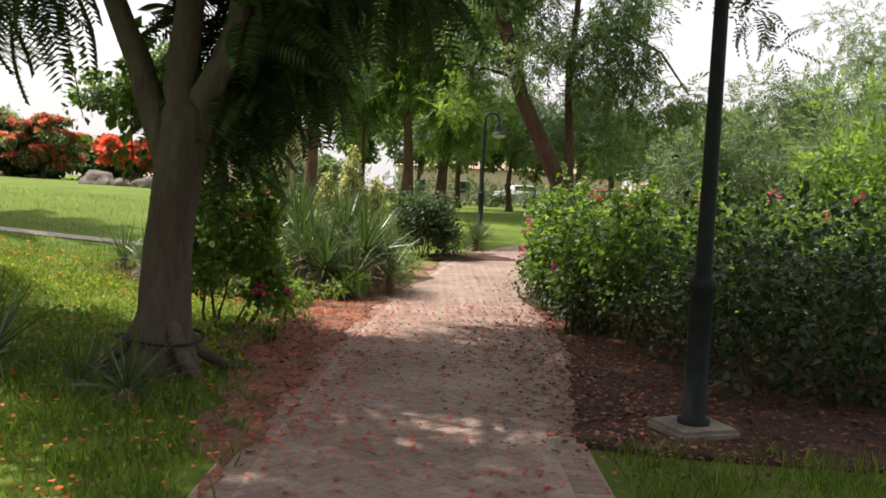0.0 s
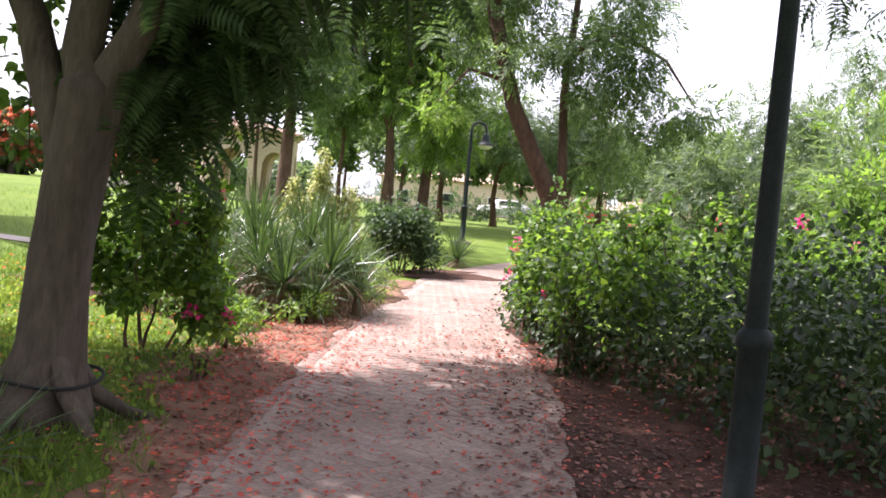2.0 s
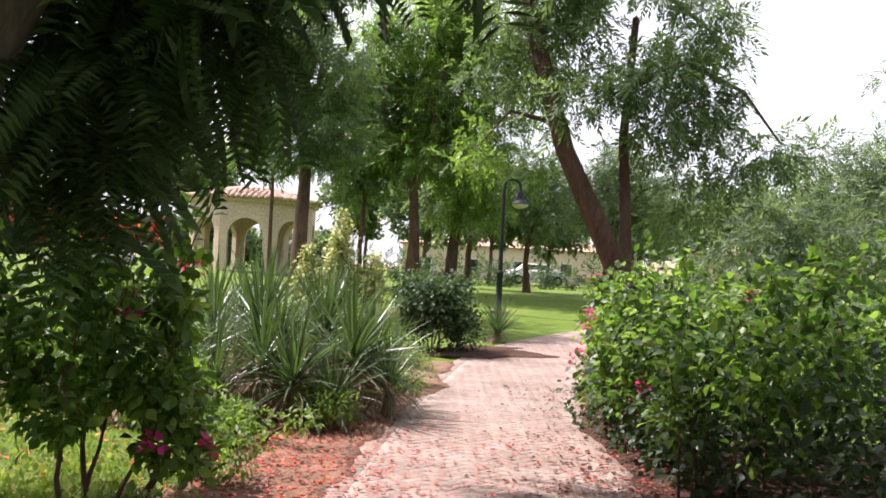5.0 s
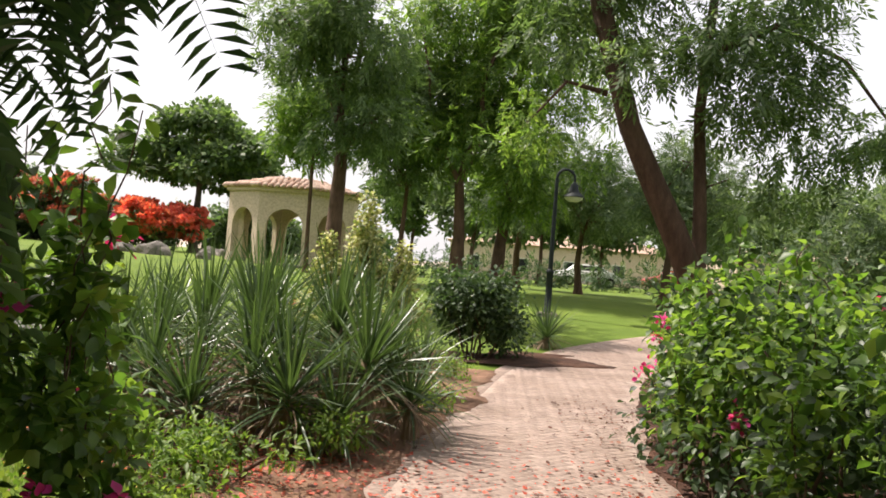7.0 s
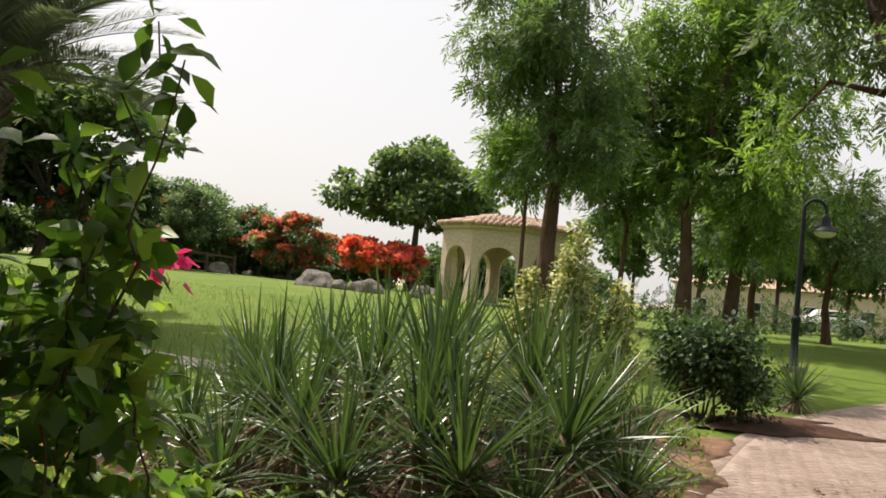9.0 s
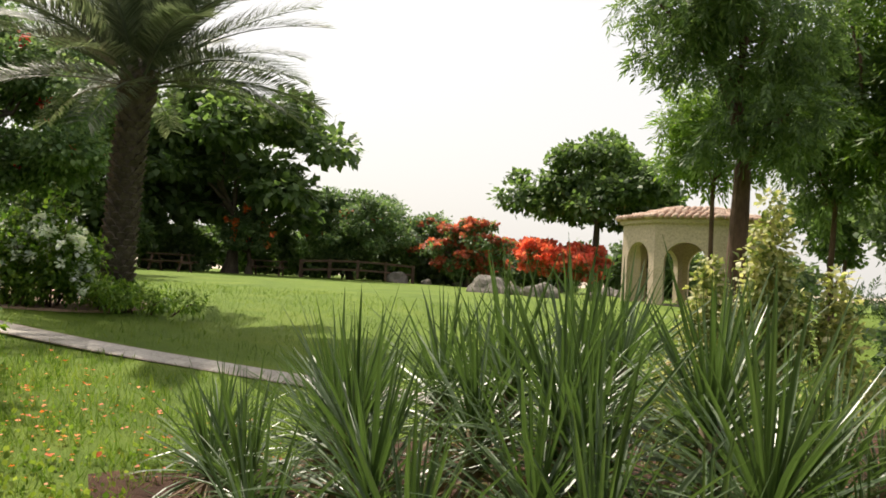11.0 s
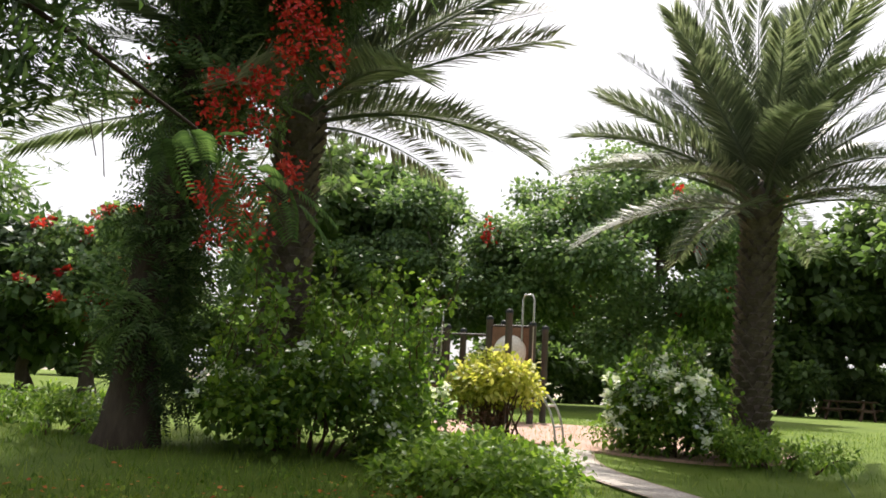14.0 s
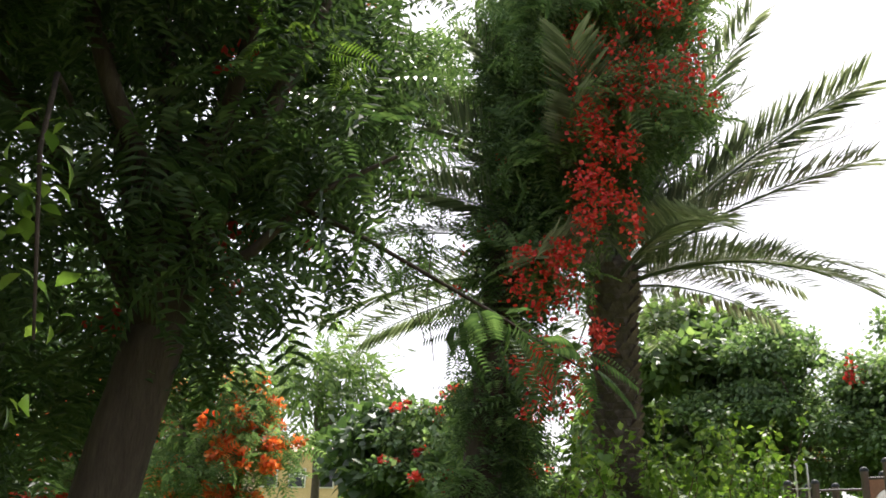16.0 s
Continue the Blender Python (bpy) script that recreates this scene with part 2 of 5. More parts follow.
def bulk(name, verts, faces, material):
    """A large mesh of equal-sided faces from arrays."""
    me = bpy.data.meshes.new(name)
    nv, (nf, k) = len(verts), faces.shape
    me.vertices.add(nv)
    me.vertices.foreach_set("co", np.asarray(verts, np.float32).ravel())
    me.loops.add(nf * k)
    me.loops.foreach_set("vertex_index", faces.astype(np.int32).ravel())
    me.polygons.add(nf)
    me.polygons.foreach_set("loop_start", np.arange(0, nf * k, k, dtype=np.int32))
    me.materials.append(material)
    me.update(calc_edges=True)
    return me


def part(name, data, parent=None, label=""):
    ob = new(name, data)
    if parent is not None:
        ob.parent = parent
    return tagged(ob, label)


def from_bm(name, bm, material, parent=None, label="", smooth=False):
    me = bpy.data.meshes.new(name)
    bm.to_mesh(me)
    bm.free()
    me.materials.append(material)
    if smooth:
        me.polygons.foreach_set("use_smooth", np.ones(len(me.polygons), bool))
    return part(name, me, parent, label)


def base(name, x, y, label, category, group="", z=None, turn=0.0, kind=""):
    ob = new(name)
    ob.matrix_basis = pose(x, y, float(lie(x, y)) if z is None else z, 0, 0, turn)
    return tagged(ob, label, category, group, kind)


def unit(v):
    return v / np.maximum(np.linalg.norm(v, axis=-1, keepdims=True), 1e-9)


def frames_of(along, up):
    y = unit(along)
    x = unit(np.cross(y, up))
    z = np.cross(x, y)
    return np.stack([x, y, z], axis=-1)


def spread(name, template, pos, turns, size, material):
    """Many copies of a small template (vertices, triangles) in one mesh."""
    tv, tf = template
    size = np.asarray(size, float)
    v = np.einsum("nij,kj->nki", turns, tv) * size[:, None, None] + pos[:, None, :]
    f = tf[None] + (np.arange(len(pos)) * len(tv))[:, None, None]
    return bulk(name, v.reshape(-1, 3), f.reshape(-1, tf.shape[1]), material)


def make_leaf(w=0.32, fold=0.08, droop=0.12):
    v = np.array([(0, 0, 0), (-w * 0.8, 0.3, fold), (-w, 0.55, fold), (0, 1, -droop), (w, 0.55, fold), (w * 0.8, 0.3, fold), (0, 0.5, 0)], float)
    f = np.array([(0, 6, 1), (1, 6, 2), (2, 6, 3), (0, 5, 6), (5, 4, 6), (4, 3, 6)])
    return v, f


def make_sliver(w=0.16):
    v = np.array([(0, 0, 0), (-w, 0.45, 0.05), (0, 1, -0.08), (w, 0.45, 0.05)], float)
    return v, np.array([(0, 3, 1), (1, 3, 2)])


def make_feather(pairs=8, length=0.34, wide=0.045, droop=0.25):
    """A compound frond of unit length: rachis and paired side feathers, each a narrow blade."""
    vs, fs = [], []

    def tri(a, b, c):
        k = len(vs)
        vs.extend([a, b, c])
        fs.append((k, k + 1, k + 2))

    def sag(y):
        return -droop * y * y

    tri((-0.006, 0, 0), (0.006, 0, 0), (0, 1, sag(1)))
    for i in range(pairs):
        y = 0.16 + 0.8 * i / (pairs - 1)
        size = length * (1 - 0.55 * abs(i / (pairs - 1) - 0.35))
        for side in (-1, 1):
            tip = (side * size * 0.93, y + size * 0.38, sag(y) - 0.05)
            for e in (-wide, wide):
                tri((0, y, sag(y)), (side * size * 0.5, y + size * 0.2 + e, sag(y) + 0.015), tip)
    return np.array(vs, float), np.array(fs)


def make_spray(leaves=10, size=0.34, w=0.055):
    """A drooping twig of unit length with alternate narrow leaves."""
    rg = np.random.default_rng(3)
    vs, fs = [(-0.006, 0, 0), (0.006, 0, 0), (0, 0.9, -0.22)], [(0, 1, 2)]
    for i in range(leaves):
        y = 0.12 + 0.85 * i / (leaves - 1)
        side = 1 if i % 2 else -1
        a = radians(52 - 30 * i / leaves) * side + rg.normal() * 0.15
        root = np.array([0, y, -0.27 * y * y])
        way = np.array([math.sin(a), math.cos(a), -0.25 + rg.normal() * 0.18])
        cross = unit(np.cross(way, np.array([rg.normal() * 0.4, 0, 1.0]))) * w
        s = size * (0.8 + 0.4 * rg.random())
        k = len(vs)
        vs += [tuple(root), tuple(root + way * s * 0.45 - cross), tuple(root + way * s), tuple(root + way * s * 0.45 + cross)]
        fs += [(k, k + 1, k + 2), (k, k + 2, k + 3)]
    return np.array(vs, float), np.array(fs)


LEAF, SLIVER = make_leaf(), make_sliver()
SPRAY = make_spray()
LONGLEAF = make_leaf(0.17, 0.05, 0.2)
FINEFEATHER, MIDFEATHER = make_feather(15, 0.27, 0.017), make_feather(7, 0.33, 0.038)
BROAD = make_sliver(0.36)
PETALSHAPE = make_leaf(0.45, 0.12, -0.05)


def ball(n, rng):
    return unit(rng.normal(size=(n, 3)))


def foliage(name, clumps, count, template, size, material, rng, droop=0.2, flat=0.75, shell=0.5, parent=None, label="", loose=0.35):
    """Leaves in clumps (x, y, z, r), each leaf pointing outwards and a little down."""
    if template is SLIVER:
        template, count, size = SPRAY, count // 7, size * 2.5
    c = np.array(clumps, float)
    weight = c[:, 3] ** 2
    pick = rng.choice(len(c), count, p=weight / weight.sum())
    u = ball(count, rng)
    r = c[pick, 3] * (shell + (1 - shell) * rng.random(count)) * (1 + loose * rng.normal(size=count) * 0.5)
    pos = c[pick, :3] + u * r[:, None] * np.array([1, 1, flat])
    along = unit(u * 0.8 + rng.normal(size=(count, 3)) * 0.55 + np.array([0, 0, -droop]))
    up = unit(u * 0.5 + np.array([0, 0, 0.9]) + rng.normal(size=(count, 3)) * 0.4)
    s = size * (0.65 + 0.7 * rng.random(count))
    return part(name, spread(name, template, pos, frames_of(along, up), s, material), parent, label)


def crown_clumps(center, radii, count, r, rng, low=-0.6):
    """Uneven clump centres in an ellipsoid, more of them near its skin."""
    out = []
    while len(out) < count:
        u = ball(1, rng)[0]
        if u[2] < low:
            continue
        k = 0.35 + 0.6 * rng.random() ** 0.6
        p = np.array(center) + u * k * np.array(radii)
        out.append((*p, r * (0.6 + 0.8 * rng.random())))
    return out


def tube(points, radii, sides=9, rough=0.06, seed=0, flare=0.0):
    """Vertices and faces of a tapering, slightly uneven limb along points."""
    p = np.array(points, float)
    n = len(p)
    t = unit(np.gradient(p, axis=0))
    ref = np.array([0.0, 1.0, 0.0]) if abs(t[0][1]) < 0.8 else np.array([1.0, 0.0, 0.0])
    v, f = [], []
    rg = np.random.default_rng(seed + 11)
    lobes = rg.random(3) * 6.28
    for i in range(n):
        a = unit(np.cross(t[i], ref))
        b = np.cross(t[i], a)
        for k in range(sides):
            th = 6.28318 * k / sides
            r = radii[i] * (1 + rough * math.sin(3 * th + lobes[0] + i * 0.5) + rough * rg.normal() * 0.5)
            if flare:
                r *= 1 + flare * math.exp(-max(0.0, p[i][2]) / (radii[0] * 1.1)) * (0.8 + 0.45 * math.sin(5 * th + lobes[1]))
            v.append(p[i] + (a * math.cos(th) + b * math.sin(th)) * r)
    for i in range(n - 1):
        for k in range(sides):
            k2 = (k + 1) % sides
            f.append((i * sides + k, i * sides + k2, (i + 1) * sides + k2, (i + 1) * sides + k))
    v.append(p[-1] + t[-1] * radii[-1])
    f += [((n - 1) * sides + k, (n - 1) * sides + (k + 1) % sides, len(v) - 1) for k in range(sides)]
    return v, f


def bend(a, b, sag, steps, rng, wander=0.04):
    a, b = np.array(a, float), np.array(b, float)
    out = []
    for i in range(steps + 1):
        s = i / steps
        p = a * (1 - s) + b * s + np.array([0, 0, sag * 4 * s * (1 - s)])
        if 0 < i < steps:
            p = p + rng.normal(size=3) * wander * np.linalg.norm(b - a)
        out.append(p)
    return out


def limb(name, points, r0, r1, material, parent, seed=0, sides=8, flare=0.0, label=""):
    n = len(points)
    radii = [r0 + (r1 - r0) * (i / (n - 1)) ** 0.8 for i in range(n)]
    v, f = tube(points, radii, sides, seed=seed, flare=flare)
    return part(name, mesh_of(name, v, f, material, True), parent, label)


def tree(x, y, label, trunk, r0, clumps, leaves, template, size, leaf_mat, bark=BARK, seed=0, limbs=7, group="", category="tree", flowers=None, droop=0.2, flat=0.75, sides=9, flare=0.5, shell=0.45, taper=0.55):
    """A tree on the ground at x, y. trunk and clumps are measured from the foot of the tree."""
    rng = np.random.default_rng(100 + seed)
    t = base("tree", x, y, label, category, group)
    pts = [np.array(p, float) for p in trunk]
    fine = []
    for a, b in zip(pts[:-1], pts[1:]):
        steps = 6 if not fine else 4
        fine += [a * (1 - k / steps) + b * k / steps for k in range(steps)]
    fine.append(pts[-1])
    fine[0] = fine[0] + np.array([0, 0, -0.08])
    limb("trunk", fine, r0, r0 * taper, bark, t, seed, sides, flare)
    order = sorted(range(len(clumps)), key=lambda i: -clumps[i][3])
    top = pts[-1]
    hubs = [(top, r0 * 0.5)]
    for k, i in enumerate(order[:limbs]):
        end = np.array(clumps[i][:3])
        start, r = hubs[0] if k < 4 else hubs[rng.integers(len(hubs))]
        path = bend(start, end, 0.12 * np.linalg.norm(end - start), 5, rng)
        limb("limb", path, r * 0.8, max(0.012, r * 0.22), bark, t, seed + k)
        hubs.append((path[3], r * 0.55))
    foliage("crown", clumps, leaves, template, size, leaf_mat, rng, droop, flat, shell, t)
    if flowers:
        n, mat, s, share = flowers
        chosen = [clumps[i] for i in range(len(clumps)) if rng.random() < share] or clumps[:1]
        knots = []
        for _ in range(max(4, n // 18)):
            c = chosen[rng.integers(len(chosen))]
            u = ball(1, rng)[0]
            u[2] = abs(u[2]) * 0.8
            knots.append((c[0] + u[0] * c[3], c[1] + u[1] * c[3], c[2] + u[2] * c[3] * flat, 0.07 + 0.16 * c[3] * rng.random()))
        tagged(foliage("blossom", knots, n, PETALSHAPE, s, mat, rng, 0.0, 0.8, 0.1, t, "clusters of bright blossom"), kind="stuff")
    return t


def box(bm, size, at=(0, 0, 0), turn=None):
    m = Matrix.Translation(at) @ (turn or Matrix.Identity(4)) @ Matrix.Diagonal((*size, 1))
    return bmesh.ops.create_cube(bm, size=1, matrix=m)["verts"]


def cyl(bm, r1, r2, h, at=(0, 0, 0), sides=16, turn=None):
    m = Matrix.Translation(at) @ (turn or Matrix.Identity(4)) @ Matrix.Translation((0, 0, h / 2))
    return bmesh.ops.create_cone(bm, cap_ends=True, segments=sides, radius1=r1, radius2=r2, depth=h, matrix=m)["verts"]


def soft(bm, width, segments=2):
    bmesh.ops.bevel(bm, geom=bm.edges[:], offset=width, segments=segments, affect="EDGES", clamp_overlap=True)


def lathe(profile, sides=20):
    v, f = [], []
    for r, z in profile:
        v += [(r * math.cos(6.28318 * k / sides), r * math.sin(6.28318 * k / sides), z) for k in range(sides)]
    for i in range(len(profile) - 1):
        for k in range(sides):
            k2 = (k + 1) % sides
            f.append((i * sides + k, i * sides + k2, (i + 1) * sides + k2, (i + 1) * sides + k))
    return v, f


# ---- ground, paths and beds ----
def axis_steps(lo, hi, near_lo, near_hi, step):
    """Coordinates that are close together in the middle and wide apart far away."""
    mid = list(np.arange(near_lo, near_hi + step, step))
    out, s, v = [], step, near_lo
    while v > lo:
        s *= 1.25
        v -= s
        out.append(max(v, lo))
    up, s, v = [], step, mid[-1]
    while v < hi:
        s *= 1.25
        v += s
        up.append(min(v, hi))
    return np.array(out[::-1] + mid + up)


gx, gy = axis_steps(-900, 900, -16, 6, 0.3), axis_steps(-600, 1200, -2, 26, 0.3)
GX, GY = np.meshgrid(gx, gy, indexing="ij")
GZ = lie(GX, GY) + 0.012 * np.sin(GX * 1.7 + 1) * np.sin(GY * 1.3) * ease(1.6, 3, np.abs(GX - 0.3))
gi = np.arange(GX.size).reshape(GX.shape)
gq = np.stack([gi[:-1, :-1], gi[1:, :-1], gi[1:, 1:], gi[:-1, 1:]], axis=-1).reshape(-1, 4)
ground = part("ground", bulk("ground", np.stack([GX, GY, GZ], -1).reshape(-1, 3), gq, GRASS))
tagged(ground, "mown green park lawn with uneven tufts", "lawn", kind="structure")


def left_edge(y):
    y = np.asarray(y, float)
    a = -1.1 + 0.006 * np.clip(y - 4, 0, 13.4) ** 2
    k = np.clip(y - 17.4, 0, 99)
    return a + 0.15 * k + 0.06 * k * k


def right_edge(y):
    y = np.asarray(y, float)
    a = 0.97 + 0.0063 * np.clip(y - 4, 0, 13.2) ** 2 + 0.26 * ease(5.5, 8, y) * (1 - ease(9.5, 12.5, y))
    k = np.clip(y - 17.2, 0, 99)
    return a + 0.2 * k + 0.05 * k * k


def strip(name, y0, y1, left, right, lift, material, step=0.25, across=8, thick=0.05):
    """A low bed on the ground between two edge lines, with a skirt."""
    ys = np.arange(y0, y1 + step, step)
    s = np.concatenate([[0], np.linspace(0.012, 0.988, across - 1), [1]])
    L, R = left(ys), right(ys)
    X = L[:, None] * (1 - s) + R[:, None] * s
    Y = np.repeat(ys[:, None], across + 1, 1)
    Z = lie(X, Y) + lift
    Z[:, 0] -= thick
    Z[:, -1] -= thick
    i = np.arange(X.size).reshape(X.shape)
    q = np.stack([i[:-1, :-1], i[:-1, 1:], i[1:, 1:], i[1:, :-1]], -1).reshape(-1, 4)
    return part(name, bulk(name, np.stack([X, Y, Z], -1).reshape(-1, 3), q, material))


def wavy(f, amp, freq, shift):
    return lambda y: f(y) + amp * (np.sin(y * freq + shift) + 0.6 * np.sin(y * freq * 2.3 + shift * 2) + 0.4 * np.sin(y * freq * 5.1))


path_bed = strip("path_bed", -6, 25, lambda y: left_edge(y) - 0.02, lambda y: right_edge(y) + 0.02, 0.0195, SAND, 0.25, 8, 0.02)
tagged(path_bed, "pinkish joint sand under the brick footpath", "footpath", kind="structure")
soil_left = strip("soil_bed", 0.5, 18.0, wavy(lambda y: left_edge(y) - 0.1 - 0.8 * ease(4.5, 9, y), 0.12, 1.9, 0.4), wavy(lambda y: left_edge(y) + 0.1 + 0.2 * ease(14, 15, y) * (1 - ease(15.4, 16.6, y)), 0.045, 3.7, 0.8), 0.027, SOIL, 0.12, 10, 0.06)
tagged(soil_left, "reddish bare soil with petals beside the path", "soil bed", kind="structure")
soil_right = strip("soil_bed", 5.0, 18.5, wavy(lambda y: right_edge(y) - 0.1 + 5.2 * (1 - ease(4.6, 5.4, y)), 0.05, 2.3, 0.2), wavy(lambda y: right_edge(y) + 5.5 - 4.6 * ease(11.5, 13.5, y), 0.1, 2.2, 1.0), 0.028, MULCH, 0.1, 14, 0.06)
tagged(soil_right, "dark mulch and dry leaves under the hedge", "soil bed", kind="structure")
# Dark strip of soil and leaves that also stands for a shade band.
drift_and_shade = strip("soil_bed", 18.6, 20.1, wavy(lambda y: left_edge(y) - 0.6, 0.1, 4.0, 1.0), wavy(lambda y: left_edge(y) + 0.5 + 0.9 * np.sin((y - 18.6) * 2.0) ** 3, 0.2, 5.0, 0.4), 0.034, MULCH, 0.12, 8, 0.03)
tagged(drift_and_shade, "dark patch across the path, soil drift and painted shade", "soil bed", kind="structure")
# The dark void beneath the blades is put into this bed's colour.
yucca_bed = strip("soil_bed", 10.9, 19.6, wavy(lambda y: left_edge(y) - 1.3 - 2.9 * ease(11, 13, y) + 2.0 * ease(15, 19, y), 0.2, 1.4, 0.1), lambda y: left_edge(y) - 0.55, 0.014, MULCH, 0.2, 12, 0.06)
tagged(yucca_bed, "soil under the spiky plants, coloured dark for their shade", "soil bed", kind="structure")


def ribbon(points, steps=12):
    """A smooth line through points (Catmull-Rom), with its sideways direction."""
    p = np.array(points, float)
    p = np.vstack([2 * p[0] - p[1], p, 2 * p[-1] - p[-2]])
    out = []
    for i in range(1, len(p) - 2):
        for k in range(steps):
            s = k / steps
            out.append(0.5 * (2 * p[i] + (p[i + 1] - p[i - 1]) * s + (2 * p[i - 1] - 5 * p[i] + 4 * p[i + 1] - p[i + 2]) * s * s + (3 * p[i] - p[i - 1] - 3 * p[i + 1] + p[i + 2]) * s ** 3))
    out.append(p[-2])
    c = np.array(out)
    t = unit(np.gradient(c, axis=0))
    return c, np.stack([-t[:, 1], t[:, 0]], -1)


side_line, side_way = ribbon([(-15.5, 18.2), (-12.6, 16.5), (-10.6, 15.55), (-8.9, 15.75), (-7.2, 16.45), (-5.0, 17.5), (-2.2, 18.6)])
sv = []
for c, w in zip(side_line, side_way):
    for s in (-0.3, 0.3):
        q = c + w * s
        sv.append((q[0], q[1], float(lie(*q)) + 0.02))
sf = [(2 * i, 2 * i + 2, 2 * i + 3, 2 * i + 1) for i in range(len(side_line) - 1)]
side_path = part("side_path", mesh_of("side_path", sv, sf, SAND))
tagged(side_path, "narrow grey paved side path across the lawn", "footpath", kind="structure")
pv, pf = [(-15.0, 17.9, float(lie(-15.0, 17.9)) + 0.028)], []
for ring in range(1, 10):
    for k in range(48):
        a, s = 6.2832 * k / 48, min(1.0, ring / 8)
        x, y = -15.0 + 4.2 * s * math.cos(a), 17.9 + 2.6 * s * math.sin(a)
        pv.append((x, y, float(lie(x, y)) + (0.028 if ring < 9 else -0.04)))
        n, q = 1 + (ring - 1) * 48 + k, 1 + (ring - 1) * 48 + (k + 1) % 48
        pf.append((0, n, q) if ring == 1 else (n - 48, n, q, q - 48))
tagged(part("play_pad", mesh_of("play_pad", pv, pf, PADPINK)), "pinkish paved playground pad", "paving", kind="structure")

# ---- distance ----
bm = bmesh.new()
for k in range(90):
    a = math.radians(-25 + k * 2.2)
    d = 330
    hgt = 7.0 + 3.0 * math.sin(k * 0.31) + 1.5 * math.sin(k * 0.83)
    p, q = (-math.sin(a) * d, math.cos(a) * d), (-math.sin(a) * (d + 90), math.cos(a) * (d + 90))
    bm.verts.new((*p, 0)), bm.verts.new((p[0] * 1.08, p[1] * 1.08, hgt * 0.75)), bm.verts.new((*q, hgt))
bm.verts.ensure_lookup_table()
for k in range(89):
    for j in range(2):
        bm.faces.new([bm.verts[3 * k + j], bm.verts[3 * k + 3 + j], bm.verts[3 * k + 4 + j], bm.verts[3 * k + 1 + j]])
tagged(from_bm("backdrop", bm, HILL, smooth=True), "pale hazy dry ridge on the horizon", "hill", kind="structure")


# ---- lamp posts ----
def lamp_post(x, y, turn, label, up=0.0):
    t = base("street_lamp", x, y, label, "lamp", "lamps along the path", turn=turn)
    bm = bmesh.new()
    box(bm, (0.46, 0.44, 0.16), (0, 0, 0.005))
    soft(bm, 0.025)
    for v in bm.verts:
        v.co += noise.noise_vector(v.co * 9) * 0.012
    from_bm("footing", bm, CONCRETE, t, "chipped pale concrete footing")
    v, f = lathe([(0.105, 0.06), (0.105, 0.115), (0.078, 0.13), (0.074, 0.95), (0.088, 0.965), (0.09, 1.0), (0.085, 1.03), (0.058, 1.06)], 20)
    part("base_sleeve", mesh_of("base_sleeve", v, f, IRON, True), t)
    v, f = lathe([(0.055, 1.05), (0.04, 3.1 + up)], 16)
    part("pole", mesh_of("pole", v, f, IRON, True), t)
    arc = [(0.0, 0, 3.08 + up)] + [(0.2 - 0.2 * math.cos(a), 0, 3.12 + up + 0.2 * math.sin(a)) for a in np.linspace(0, math.pi, 12)] + [(0.4, 0, 3.02 + up)]
    v, f = tube(arc, [0.032] * len(arc), 10, 0.0)
    part("crook", mesh_of("crook", v, f, IRON, True), t)
    head = part("lamp_head", mesh_of("lamp_head", *lathe([(0.03, 3.06), (0.05, 3.02), (0.09, 2.98), (0.1, 2.86), (0.13, 2.82), (0.24, 2.72), (0.25, 2.7), (0.23, 2.71)], 20), IRON, True), t)
    head.location = (0.4, 0, up)
    bowl = part("bowl", mesh_of("bowl", *lathe([(0.22, 2.715), (0.19, 2.66), (0.11, 2.61), (0.01, 2.6)], 20), GLASSY, True), head, "pale glass bowl")
    return t


lamp_post(1.76, 5.78, 20, "dark green iron lamp post on a concrete footing", 0.75)
lamp_post(1.3, 25.8, 0, "dark iron lamp post with a crook and bell shade")

# ---- the feathery tree beside the path ----
rng = np.random.default_rng(5)
clumps = crown_clumps((0.5, 0.2, 5.3), (3.8, 4.3, 1.0), 80, 0.68, rng, -0.4)
clumps += [(0.55, 0.85, 3.0, 0.42), (0.95, 0.95, 3.25, 0.42), (1.4, 0.9, 3.4, 0.45), (-1.35, 0.5, 3.2, 0.4), (0.6, 0.4, 2.85, 0.36), (1.8, 0.6, 3.4, 0.45), (-1.9, 1.0, 3.2, 0.4), (0.25, 1.0, 2.1, 0.24), (0.1, 0.95, 1.95, 0.24), (0.2, 0.7, 2.4, 0.28)]
near_tree = tree(-2.1, 6.95, "grey-barked feathery-leaved shade tree with a flared root", [(0, 0, 0), (0.0, 0.02, 0.3), (0.04, 0.03, 1.0), (0.1, 0.05, 1.75), (0.12, 0.05, 2.05)], 0.2, clumps, 4500, FINEFEATHER, 0.62, FERN, seed=1, limbs=0, flare=1.0, sides=20, droop=0.75, taper=0.85)
hang = [(0.3, 0.5, 2.3, 0.3), (0.65, 0.6, 2.35, 0.3), (0.95, 0.5, 2.5, 0.3), (0.45, 0.75, 2.7, 0.32), (0.8, 0.65, 2.8, 0.32), (1.0, 0.4, 2.95, 0.3), (0.2, 0.65, 2.95, 0.34), (1.2, 0.4, 3.3, 0.34), (0.7, 0.4, 3.2, 0.36), (0.05, 0.85, 2.25, 0.26), (0.4, 0.8, 2.2, 0.26)]
foliage("hanging_foliage", hang, 380, FINEFEATHER, 0.48, FERN, np.random.default_rng(66), 1.1, 0.9, 0.3, near_tree)
rng = np.random.default_rng(6)
